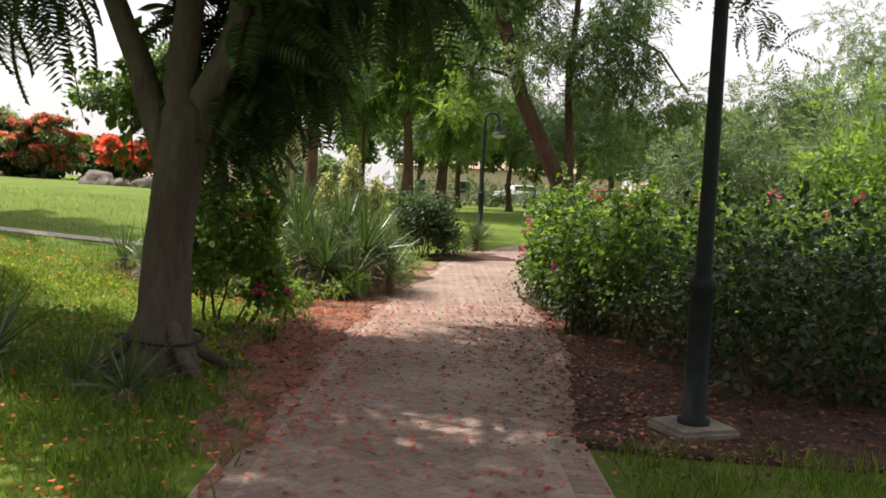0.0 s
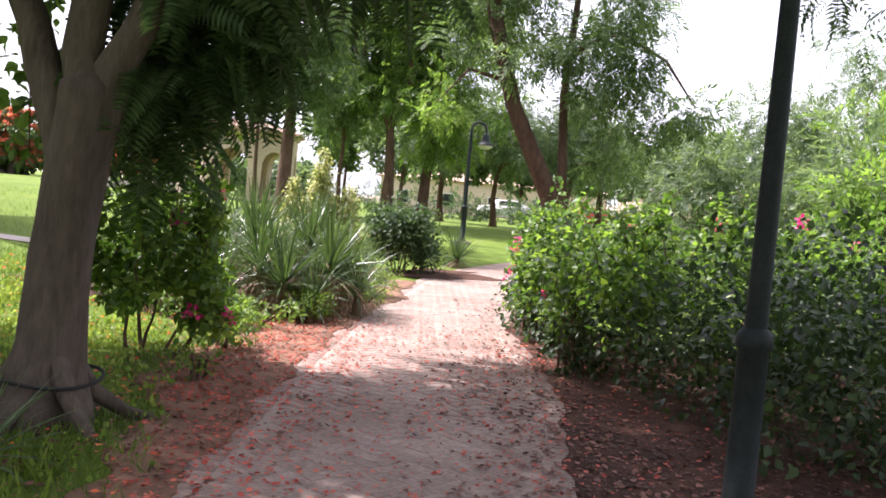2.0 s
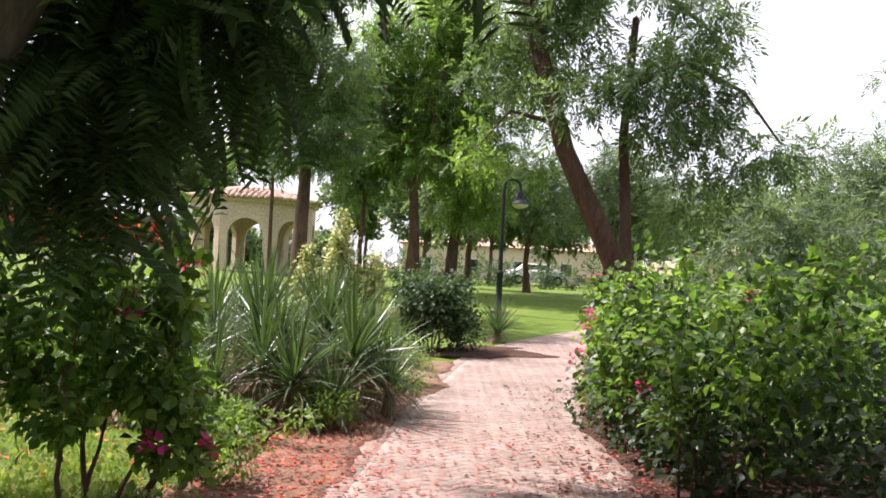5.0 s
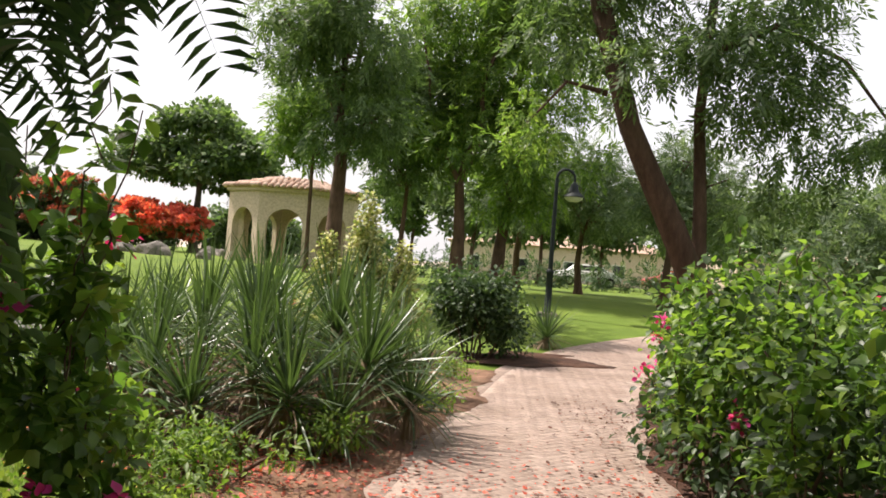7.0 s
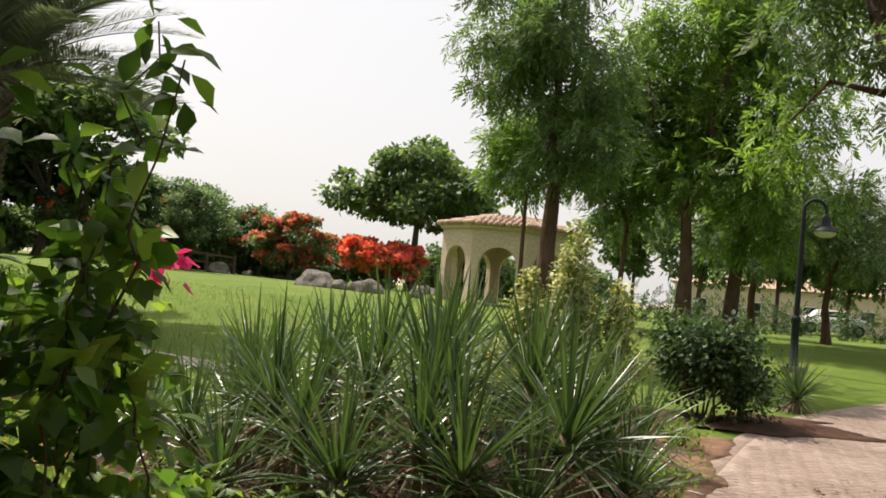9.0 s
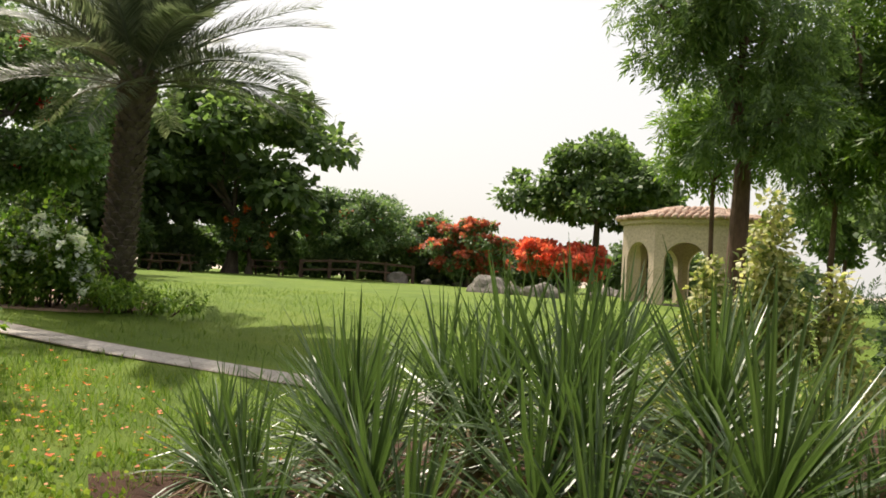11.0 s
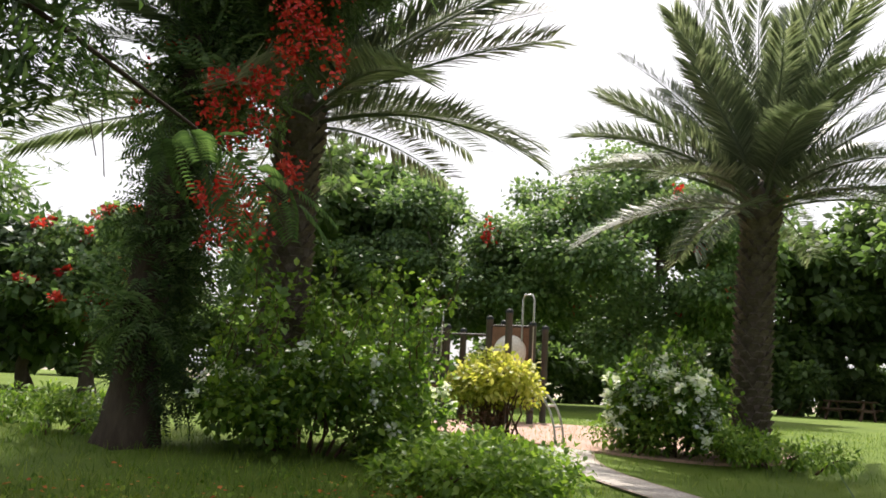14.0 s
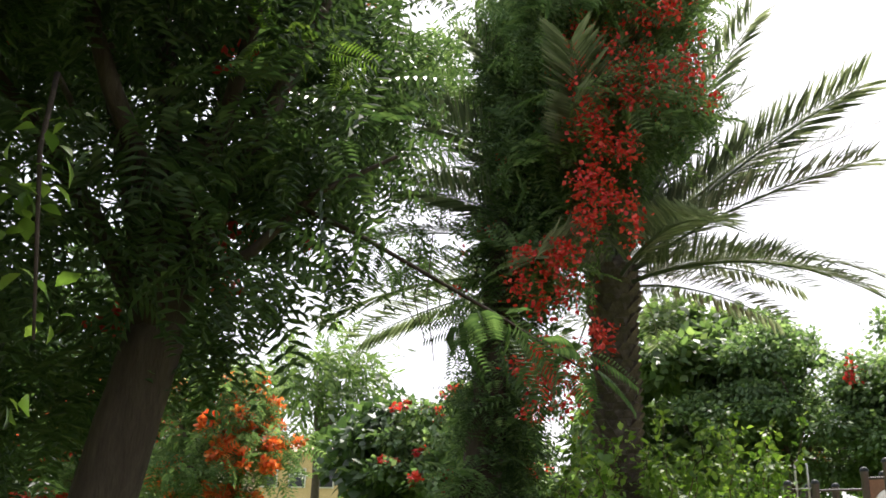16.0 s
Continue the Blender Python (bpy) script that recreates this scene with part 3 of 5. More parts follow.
for k, (end, r) in enumerate([((-0.75, 0.2, 3.7), 0.135), ((0.1, 0.15, 4.2), 0.15), ((0.75, 0.15, 3.8), 0.135)]):
    pts = bend(((0.05, 0.09, 0.11)[k], 0.05, 1.55), end, -0.06, 7, rng, 0.012)
    limb("limb", pts, r, r * 0.5, BARK, near_tree, 40 + k, 12)
    for j in range(8):
        c = clumps[(k * 26 + j * 3) % 80]
        limb("limb", bend(pts[-1], c[:3], 0.15, 5, rng), r * 0.4, 0.012, BARK, near_tree, 60 + k * 7 + j, 7)
for k, c in enumerate(clumps[80:] + hang):
    limb("limb", bend((0.7, 0.1, 3.5) if c[0] > 0 else (-0.7, 0.2, 3.5), c[:3], 0.1, 5, rng), 0.03, 0.008, BARK, near_tree, 90 + k, 6)
for a in (200, 265, 320, 20, 95):
    d = np.array([math.cos(radians(a)), math.sin(radians(a)), 0])
    limb("root", [d * 0.12 + np.array([0, 0, 0.4]), d * 0.28 + np.array([0, 0, 0.18]), d * 0.48 + np.array([0, 0, 0.05]), d * (1.15 if a == 200 else 0.85 if a < 240 else 0.65) + np.array([0, 0, -0.05])], 0.075, 0.03, BARK, near_tree, a, 8)
v, f = tube([(0.33 * math.cos(a), 0.33 * math.sin(a), 0.26 + 0.02 * math.sin(2 * a)) for a in np.linspace(0, 6.283, 26)], [0.012] * 26, 6, 0.0)
tagged(part("hose", mesh_of("hose", v, f, RUBBER, True)), "black irrigation hose looped round the tree foot", "hose").location = (-2.1, 6.95, 0.02)


# ---- bougainvillea and hedges ----
def heap(n, rx, ry, z0, z1, r, rng, dome=0.6):
    """Clump centres over an oval of half-widths rx, ry, lower towards its rim."""
    out = []
    for _ in range(n):
        a, k = 6.283 * rng.random(), math.sqrt(rng.random())
        out.append((rx * k * math.cos(a), ry * k * math.sin(a), z0 + (z1 - z0) * rng.random() * (1 - dome * k * k), r * (0.8 + 0.4 * rng.random())))
    return out


def bush(name, x, y, label, clumps, leaves, template, size, material, seed, flowers=(), stems=6, category="shrub", group="", droop=0.15, shell=0.35, flat=0.85, shoots=0, shoot_h=0.5, gather=0.4):
    """A shrub: stems from the ground, leaf clumps, flowers and long shoots. clumps are measured from its foot."""
    rng = np.random.default_rng(300 + seed)
    t = base(name, x, y, label, category, group)
    for k in range(stems):
        c = clumps[rng.integers(len(clumps))]
        foot = (c[0] * gather + rng.normal() * 0.05, c[1] * gather + rng.normal() * 0.05, -0.03)
        limb("stem", bend(foot, c[:3], 0.05, 4, rng), 0.02, 0.006, BARKRED, t, k, 5)
    foliage("crown", clumps, leaves, template, size, material, rng, droop, flat, shell, t)
    for k in range(shoots):
        c = clumps[rng.integers(len(clumps))]
        a = (c[0] + rng.uniform(-1, 1) * c[3] * 0.5, c[1] + rng.uniform(-1, 1) * c[3] * 0.5, c[2] + c[3] * 0.4)
        b = (a[0] + rng.uniform(-0.2, 0.2), a[1] + rng.uniform(-0.2, 0.2), a[2] + shoot_h * (0.6 + 0.7 * rng.random()))
        pts = bend(a, b, 0.02, 6, rng)
        limb("shoot", pts, 0.006, 0.003, BARKRED, t, k, 4)
        foliage("shoot_foliage", [(*p, 0.07) for p in pts], 34, template, size * 1.1, material, rng, 0.2, 1.0, 0.2, t)
    for n, mat, s in flowers:
        knots = []
        for _ in range(max(2, n // 22)):
            c = clumps[rng.integers(len(clumps))]
            u = ball(1, rng)[0]
            knots.append((c[0] + u[0] * c[3], c[1] + u[1] * c[3], c[2] + abs(u[2]) * c[3] * flat, 0.07))
        tagged(foliage("blossom", knots, n, PETALSHAPE, s, mat, rng, 0.0, 1.0, 0.1, t), kind="stuff")
    return t


rng = np.random.default_rng(8)
hx, hy = 1.77, 7.45


def hedge_side(y):
    """How far the hedge's path side stands back from its foot line, y metres from its near end."""
    return float(1.0 * (1 - ease(-0.2, 2.9, y)) - 0.1 * ease(3.0, 5.0, y))


cl, low = [], []
for y in np.arange(0, 6.4, 0.55):
    for x in np.arange(0.0, 5.0, 0.72):
        top = 1.17 + 0.14 * math.sin(x * 2.1 + y * 1.7) + 0.09 * rng.normal()
        if y > 5 and x > 1.5:
            continue
        cl.append((x + hedge_side(y) + 0.12 * rng.normal(), y + 0.12 * rng.normal(), top, 0.36 + 0.12 * rng.random()))
        for z in (0.35, 0.8):
            low.append((x + hedge_side(y) + 0.1 + 0.12 * rng.normal(), y + 0.12 * rng.normal(), z, 0.4 + 0.1 * rng.random()))
for x in np.arange(1.0, 5.8, 0.42):
    for z in (0.2, 0.55, 0.95):
        low.append((x + 0.1 * rng.normal(), -0.35 + 0.2 * z - 0.25 * ease(1.2, 2.4, x) + 0.1 * rng.normal(), z, 0.32 + 0.1 * rng.random()))
for x in np.arange(0.75, 5.4, 0.4):
    for z in (0.22, 0.6, 1.0):
        low.append((x + 0.1 * rng.normal(), -0.35 - 0.5 * float(ease(0.7, 1.8, x)) + 0.25 * z + 0.1 * rng.normal(), z, 0.3 + 0.1 * rng.random()))
side = []
for y in np.arange(2.2, 6.4, 0.36):
    for z in (0.2, 0.55, 0.95):
        side.append((hedge_side(y) - 0.12 + 0.1 * rng.normal() + 0.1 * (z < 0.3), y + 0.1 * rng.normal(), z, 0.22 + 0.1 * rng.random()))
hedge = bush("hedge", hx, hy, "overgrown green bougainvillea hedge with a few pink bracts", [c for c in cl if c[1] > 1.6] + [c for c in side if c[2] > 0.4], 12500, LEAF, 0.077, BOUG, 1, [(420, PINK, 0.045)], 26, "hedge", shoots=46, shoot_h=0.4, shell=0.45, gather=0.95)
# Near end and interior of the hedge are coloured as if in shade.
foliage("dark_foliage", low + cl + [c for c in side if c[2] < 0.7], 32000, LEAF, 0.076, SHADEBOUG, rng, 0.25, 0.85, 0.5, hedge, "hedge leaves in a darker copy of the leaf colour, for shade")
cl = heap(34, 0.58, 0.58, 0.3, 1.65, 0.2, rng, 0.25)
bush("bougainvillea", -2.15, 9.3, "bougainvillea bush with heart leaves and magenta bracts", cl, 3000, LEAF, 0.085, BOUG, 2, [(110, PINK, 0.055)], 6, shoots=26, shoot_h=0.62, shell=0.2)
limb("vine", [(-0.75, 0.2, 3.6), (-0.6, 0.5, 3.0), (-0.52, 0.68, 2.4), (-0.5, 0.72, 1.65)], 0.01, 0.004, BARKRED, near_tree, 71, 5)
tagged(foliage("vine_foliage", [(-0.52 + 0.08 * rng.normal(), 0.68 + 0.08 * rng.normal(), 1.65 + 0.1 * k, 0.12) for k in range(12)], 130, LEAF, 0.105, BRIGHT, rng, 0.6, 1.0, 0.2, near_tree, "pale heart-shaped vine leaves"), kind="stuff")
cl = heap(26, 0.6, 0.52, 0.25, 1.28, 0.36, rng, 0.2)
bush("hedge", -0.2, 19.3, "clipped dark green round shrub beside the path", cl, 7000, LEAF, 0.075, DARKLEAF, 4, (), 8, "hedge")
for k, (x, y, n, w) in enumerate([(-1.75, 11.2, 700, 0.45), (-1.25, 12.0, 500, 0.35), (-2.5, 11.6, 500, 0.4), (-0.75, 14.6, 350, 0.3), (-0.4, 17.2, 300, 0.3), (-1.7, 9.9, 320, 0.3), (-1.55, 8.3, 90, 0.14)]):
    cl = [(w * rng.normal() * 0.6, w * rng.normal() * 0.6, 0.1 + 0.2 * rng.random(), 0.16) for _ in range(12)]
    bush("weed", x, y, "low leafy green weeds on bare soil", cl, int(n * 1.7), LONGLEAF, 0.062, WEED, 10 + k, (), 5, "weeds", "weeds by the path")

# tall yellow-green shrub
cl = heap(30, 0.7, 0.5, 0.3, 1.45, 0.22, rng) + [(0.05, 0, 1.05 + 0.16 * k, 0.36 - 0.036 * k) for k in range(8)] + [(-0.4, 0.1, 1.1 + 0.12 * k, 0.25 - 0.03 * k) for k in range(6)] + [(0.5, 0.0, 1.15 + 0.12 * k, 0.2 - 0.025 * k) for k in range(5)]
bush("variegated_shrub", -1.55, 15.8, "tall yellow-green variegated shrub with pale spires", cl, 16000, LEAF, 0.056, YELLOWLEAF, 5, (), 10)
cl = [(0.5 * rng.normal(), 0.4 * rng.normal(), 0.25 + 0.6 * rng.random(), 0.3) for _ in range(14)]
bush("shrub", -2.6, 18.2, "low mixed green shrub behind the spiky plants", cl, 2200, LEAF, 0.08, MIDLEAF, 6, [(60, ORANGE, 0.06)], 6)


# ---- spiky yucca plants ----
def blade_mesh(name, length, width, arch, material):
    v, f = [], []
    for i in range(7):
        s = i / 6
        w = width * (0.75 + 0.6 * s - 1.33 * s * s) if s < 0.999 else 0.0008
        y, z = length * s * (1 - 0.25 * arch * s), -arch * length * 0.55 * s * s
        v += [(-w, y, z + w * 0.35), (0, y, z), (w, y, z + w * 0.35)]
    for i in range(6):
        a = 3 * i
        f += [(a, a + 1, a + 4, a + 3), (a + 1, a + 2, a + 5, a + 4)]
    return mesh_of(name, v, f, material)


BLADES = [blade_mesh("blade", 0.8, 0.0165, a, YUCCA) for a in (0.06, 0.28, 0.55, 0.95)]
DEAD = [blade_mesh("dead_blade", 0.6, 0.014, a, STRAW) for a in (0.7, 1.2)]


def yucca(x, y, heart, size, blades, seed, label="spiky green yucca with arching sword leaves"):
    rng = np.random.default_rng(500 + seed)
    t = base("yucca", x, y, label, "yucca", "yuccas in the bed", turn=rng.random() * 360)
    v, f = tube([(0, 0, -0.05), (0.01, 0, heart * 0.5), (0.0, 0.01, heart)], [0.07, 0.06, 0.05], 8, 0.1, seed)
    part("stem", mesh_of("stem", v, f, STRAW, True), t)
    for k in range(blades):
        s = k / blades
        up = 88 - 108 * s ** 0.82 + rng.normal() * 11
        me = DEAD[rng.integers(2)] if s > 0.76 else BLADES[min(3, int(s * 3.3 + rng.random() * 0.9))]
        ob = part("blade", me, t)
        z = heart * (1 - 0.35 * s)
        ob.matrix_basis = pose(0, 0, z, 0, 0, k * 137.5 + rng.normal() * 10) @ pose(0, 0.02, 0, up, rng.normal() * 12, 0) @ Matrix.Scale(size * (0.8 + 0.35 * rng.random()), 4)


for k, (x, y, heart, size, n) in enumerate([
        (-2.15, 12.0, 0.42, 0.85, 54), (-1.45, 12.1, 0.55, 0.9, 56), (-0.98, 12.75, 0.78, 1.05, 62), (-0.85, 13.6, 0.62, 0.95, 56),
        (-1.95, 13.0, 1.0, 0.95, 56), (-2.65, 13.9, 1.05, 0.95, 56), (-3.05, 12.9, 0.75, 0.9, 54), (-1.35, 13.4, 1.0, 1.0, 56),
        (-2.2, 14.6, 1.15, 0.95, 54), (-4.0, 14.4, 0.6, 0.85, 48), (-3.5, 13.4, 0.75, 0.9, 54), (-4.2, 13.1, 0.25, 0.75, 46),
        (-3.4, 15.1, 0.9, 0.9, 48), (-1.6, 14.6, 0.95, 0.95, 50), (-2.8, 15.9, 0.95, 0.95, 44), (-0.7, 15.3, 0.45, 0.8, 42),
        (-2.6, 12.4, 0.62, 0.9, 50), (-3.2, 14.1, 0.9, 0.95, 50), (-3.85, 13.7, 0.5, 0.85, 44), (-2.1, 13.6, 1.05, 0.95, 50),
        (-1.8, 12.35, 0.7, 0.85, 44), (-1.1, 12.2, 0.35, 0.8, 44), (-2.9, 12.0, 0.3, 0.8, 44), (-0.62, 13.0, 0.4, 0.8, 40),
        (-1.7, 12.7, 0.85, 0.9, 44), (-3.55, 12.65, 0.4, 0.8, 44), (-1.15, 14.2, 0.85, 0.9, 44), (-2.45, 13.1, 0.85, 0.9, 44)]):
    yucca(x, y, heart * (0.78 if x < -3.3 else 0.86), size * 1.05, int(n * 2.15), k)
yucca(1.0, 21.0, 0.2, 0.95, 130, 30, "small dark spiky yucca beside the lamp post")
yucca(-4.75, 13.75, 0.16, 0.8, 90, 31, "lone spiky yucca on the lawn edge")
for k, (x, y, s) in enumerate([(-3.3, 6.7, 0.95), (-2.0, 5.9, 0.72), (-2.4, 6.1, 0.6), (-3.7, 7.2, 0.7)]):
    yucca(x, y, 0.09, s, 62, 40 + k, "low dark strap-leaved plant in the grass")


# ---- palms ----
def frond_mesh(name, length, arch, seed, material):
    """A feather palm frond along +y, arching down, with paired leaflets."""
    rng = np.random.default_rng(700 + seed)
    vs, fs = [], []

    def place(s):
        a = arch * s
        return np.array([0, length * (math.sin(a) / arch), -length * (1 - math.cos(a)) / arch]), np.array([0, math.cos(a), -math.sin(a)])

    for i in range(13):
        p, d = place(i / 12)
        w = 0.028 * (1 - 0.85 * i / 12)
        vs += [p + np.array([-w, 0, 0]), p + np.array([w, 0, 0]), p + np.array([0, 0, -w * 1.3])]
    for i in range(12):
        a = 3 * i
        fs += [(a, a + 1, a + 4, a + 3), (a + 1, a + 2, a + 5, a + 4), (a + 2, a, a + 3, a + 5)]
    for i in range(116):
        s = 0.14 + 0.86 * i / 115
        p, d = place(s)
        ll = length * 0.2 * (1 - 0.55 * abs(s - 0.45) - 0.35 * max(0, s - 0.75))
        for side in (-1, 1):
            lift = 0.35 + rng.normal() * 0.14
            way = unit(np.array([side * 0.75, 0, lift]) + d * (0.55 + 0.6 * s) + rng.normal(size=3) * 0.05)
            wid = unit(np.cross(way, np.array([0, 0.3, 1.0]))) * 0.0145
            mid, tip = p + way * ll * 0.5, p + way * ll + np.array([0, 0, -0.1 * ll])
            k = len(vs)
            vs += [p, mid - wid, tip, mid + wid]
            fs.append((k, k + 1, k + 2, k + 3))
    return mesh_of(name, vs, fs, material)


FRONDS = [frond_mesh("frond", 2.9, a, k, PALMLEAF) for k, a in enumerate((0.3, 0.52, 0.78))]


def palm(x, y, height, r, label, fronds=40, size=1.0, seed=0, lean=(0, 0)):
    rng = np.random.default_rng(800 + seed)
    t = base("date_palm", x, y, label, "palm", "palms on the lawn")
    pts = [(lean[0] * s * s, lean[1] * s * s, -0.1 + (height + 0.1) * s) for s in np.linspace(0, 1, 14)]
    radii = [r * (1.12 - 0.1 * s + (0.25 if s > 0.85 else 0)) for s in np.linspace(0, 1, 14)]
    v, f = tube(pts, radii, 14, 0.04, seed)
    trunk = part("trunk", mesh_of("trunk", v, f, BARKPALM, True), t)
    vs, fs = [], []
    rows = int(height / 0.1)
    for i in range(rows):
        s = (i + 0.5) / rows
        c = np.array([lean[0] * s * s, lean[1] * s * s, height * s])
        for k in range(9):
            a = 6.283 * (k + (i % 2) * 0.5) / 9 + rng.normal() * 0.06
            o, w = np.array([math.cos(a), math.sin(a), 0]), np.array([-math.sin(a), math.cos(a), 0])
            rr = r * (1.1 - 0.1 * s + (0.2 if s > 0.85 else 0))
            n = len(vs)
            jut = 0.05 + 0.03 * rng.random()
            vs += [c + o * rr * 0.9 - w * 0.1 + [0, 0, -0.06], c + o * rr * 0.9 + w * 0.1 + [0, 0, -0.06], c + o * (rr + jut) + w * 0.05 + [0, 0, 0.06], c + o * (rr + jut) - w * 0.05 + [0, 0, 0.06], c + o * rr * 0.8 + [0, 0, 0.1]]
            fs += [(n, n + 1, n + 2, n + 3), (n + 3, n + 2, n + 4), (n, n + 3, n + 4), (n + 1, n + 4, n + 2)]
    tagged(part("leaf_base", mesh_of("leaf_base", vs, fs, BARKPALM), trunk, "overlapping stubs of cut fronds"), kind="stuff")
    top = Vector((lean[0], lean[1], height))
    for k in range(fronds):
        s = (k + 0.5) / fronds
        up = 87 - 76 * s + rng.normal() * 5
        ob = part("frond", FRONDS[min(2, int(s * 2.6 + rng.random() * 0.7))], t)
        ob.matrix_basis = Matrix.Translation(top) @ pose(0, 0, -0.25 * s, 0, 0, k * 137.5 + rng.normal() * 8) @ pose(0, 0.08, 0, up, rng.normal() * 14, 0) @ Matrix.Scale(size * (0.85 + 0.25 * rng.random()), 4)
    return t


palm(-11.4, 18.5, 3.6, 0.205, "date palm with a rough scaly trunk and grey-green fronds", 58, 1.0, 1, (0.12, 0.1))
palm(-12.2, 12.3, 4.1, 0.25, "date palm behind a vine-clad tree with arching fronds", 54, 1.16, 2, (0.0, 0.0))


# ---- trees ahead ----
def round_tree(x, y, label, height, low, radii, leaves, size, material, bark=BARKRED, seed=0, r0=0.16, template=SLIVER, count=34, clump=0.7, flowers=None, offset=(0, 0), limbs=6, droop=0.25, flat=0.75, group=""):
    """A tree with an ellipsoid crown between low and height."""
    rng = np.random.default_rng(900 + seed)
    c = (offset[0], offset[1], (height + low) / 2)
    cl = crown_clumps(c, (radii[0], radii[1], (height - low) / 2), count, clump, rng, -0.95)
    fork = low + 0.12 * (height - low)
    trunk = [(0, 0, 0), (0.06 * rng.normal() + 0.1 * offset[0], 0.05 * rng.normal(), fork * 0.5), (0.25 * offset[0] + 0.08 * rng.normal(), 0.2 * offset[1], fork)]
    return tree(x, y, label, trunk, r0, cl, leaves, template, size, material, bark, seed, limbs, flowers=flowers, droop=droop, flat=flat, group=group)


# leaning tree right of the path, two stems
rng = np.random.default_rng(21)
cl = crown_clumps((-0.35, 0.4, 5.3), (1.55, 2.1, 2.2), 46, 0.42, rng, -0.8)
cl += [(1.6, -0.2, 3.4, 0.45), (2.0, -0.2, 3.3, 0.4), (1.3, -0.3, 3.1, 0.45), (0.7, -0.1, 3.2, 0.5), (0.9, 0.2, 2.6, 0.4), (0.5, 0.5, 2.5, 0.4), (0.9, 0, 4.2, 0.5), (0.6, 0, 3.8, 0.5), (1.2, 0.3, 3.7, 0.4), (0.4, 0.2, 4.6, 0.5), (0.0, 0.2, 3.5, 0.45), (-1.7, 0.3, 4.4, 0.5), (-2.0, 0.3, 5.0, 0.5), (-1.2, 0.5, 5.4, 0.5), (-2.3, 0.2, 4.4, 0.4), (-1.5, 0.4, 6.0, 0.6), (-0.6, 0.4, 6.2, 0.6)]
lean_tree = tree(2.6, 16.3, "leaning brown-barked tree with fine drooping leaves", [(0, 0, 0), (-0.12, 0, 1.2), (-0.55, -0.1, 2.1), (-1.15, -0.2, 3.25), (-1.5, 0.1, 4.5), (-1.75, 0.2, 5.6)], 0.2, cl, 25000, SLIVER, 0.115, MIDLEAF, BARKRED, 22, 9, droop=0.6)
limb("limb", [(-0.2, 0.03, 1.5), (-0.22, 0.08, 2.4), (-0.3, 0.1, 3.5), (-0.2, 0.1, 5.2)], 0.1, 0.05, BARKRED, lean_tree, 3, 9)
limb("limb", [(-0.3, 0.1, 4.2), (0.5, 0.0, 4.6), (1.3, -0.1, 4.2), (1.8, -0.2, 3.5)], 0.06, 0.015, BARKRED, lean_tree, 4, 7)
cl = [(-2.35 + 0.2 * rng.normal(), 0.1 + 0.25 * rng.normal(), 3.3 + 0.3 * rng.normal(), 0.22) for _ in range(9)]
foliage("spray", cl, 700, SLIVER, 0.1, BRIGHT, rng, 0.5, 0.8, 0.2, lean_tree, "bright green drooping spray")
limb("limb", [(-1.4, 0.15, 3.7), (-1.9, 0.1, 3.8), (-2.4, 0.1, 3.2)], 0.04, 0.01, BARKRED, lean_tree, 5, 6)

round_tree(-3.46, 24.6, "tall straight tree with airy drooping foliage", 9.6, 2.4, (1.9, 1.8), 24000, 0.15, MIDLEAF, seed=31, r0=0.24, count=40, clump=0.55, droop=0.6)
round_tree(-5.75, 33.0, "bright green leafy tree before the gazebo", 6.6, 3.1, (1.4, 1.1), 9500, 0.19, BRIGHT, seed=32, r0=0.09, count=28, clump=0.42, droop=0.5)
round_tree(-1.0, 30.6, "tall green park tree with a brown trunk", 10.5, 2.0, (2.6, 2.1), 19000, 0.2, BRIGHT, seed=33, r0=0.24, count=44, clump=0.7, droop=0.5)
round_tree(0.1, 31.6, "tall green park tree with a brown trunk", 10.3, 1.8, (2.7, 2.1), 19000, 0.2, BRIGHT, seed=34, r0=0.24, count=44, clump=0.7, droop=0.5, offset=(0.5, 0))
round_tree(-2.6, 31.0, "slender tree among the park trees", 7.5, 2.0, (1.4, 1.2), 8000, 0.22, MIDLEAF, seed=35, r0=0.1, count=26, clump=0.5)
round_tree(2.9, 35.4, "small round-headed park tree on the lawn", 4.9, 1.7, (2.3, 2.0), 14000, 0.16, DULLLEAF, seed=36, r0=0.14, count=36, clump=0.6)
round_tree(4.7, 30.2, "small round-headed park tree on the lawn", 4.6, 1.6, (1.9, 1.8), 11000, 0.15, DULLLEAF, seed=37, r0=0.15, count=34, clump=0.55, offset=(0.3, 0))
round_tree(0.9, 38.0, "dusty green tree at the park edge", 5.6, 2.1, (2.2, 2.0), 5200, 0.22, DULLLEAF, seed=38, count=30)
round_tree(7.2, 37.0, "dusty green tree at the park edge", 5.0, 2.0, (2.4, 2.0), 5600, 0.22, DULLLEAF, seed=39, count=32)
for k, (x, y, h, rr, m) in enumerate([(8.5, 17.5, 3.5, 2.2, DULLLEAF), (11.5, 20.5, 5.6, 2.8, BRIGHT), (7.6, 24.0, 3.4, 2.0, DULLLEAF), (10.8, 27.0, 5.0, 2.5, DULLLEAF), (14.2, 31.0, 8.2, 3.6, DULLLEAF), (7.0, 13.2, 2.5, 1.7, BRIGHT), (10.8, 15.5, 4.6, 2.4, BRIGHT), (14.5, 24.0, 6.9, 3.2, DULLLEAF)]):
    round_tree(x, y, "dense leafy tree behind the hedge", h, 0.3, (rr, rr * 0.9), 11000, 0.16, m, seed=50 + k, count=48, clump=0.66, limbs=4, group="trees behind the hedge")
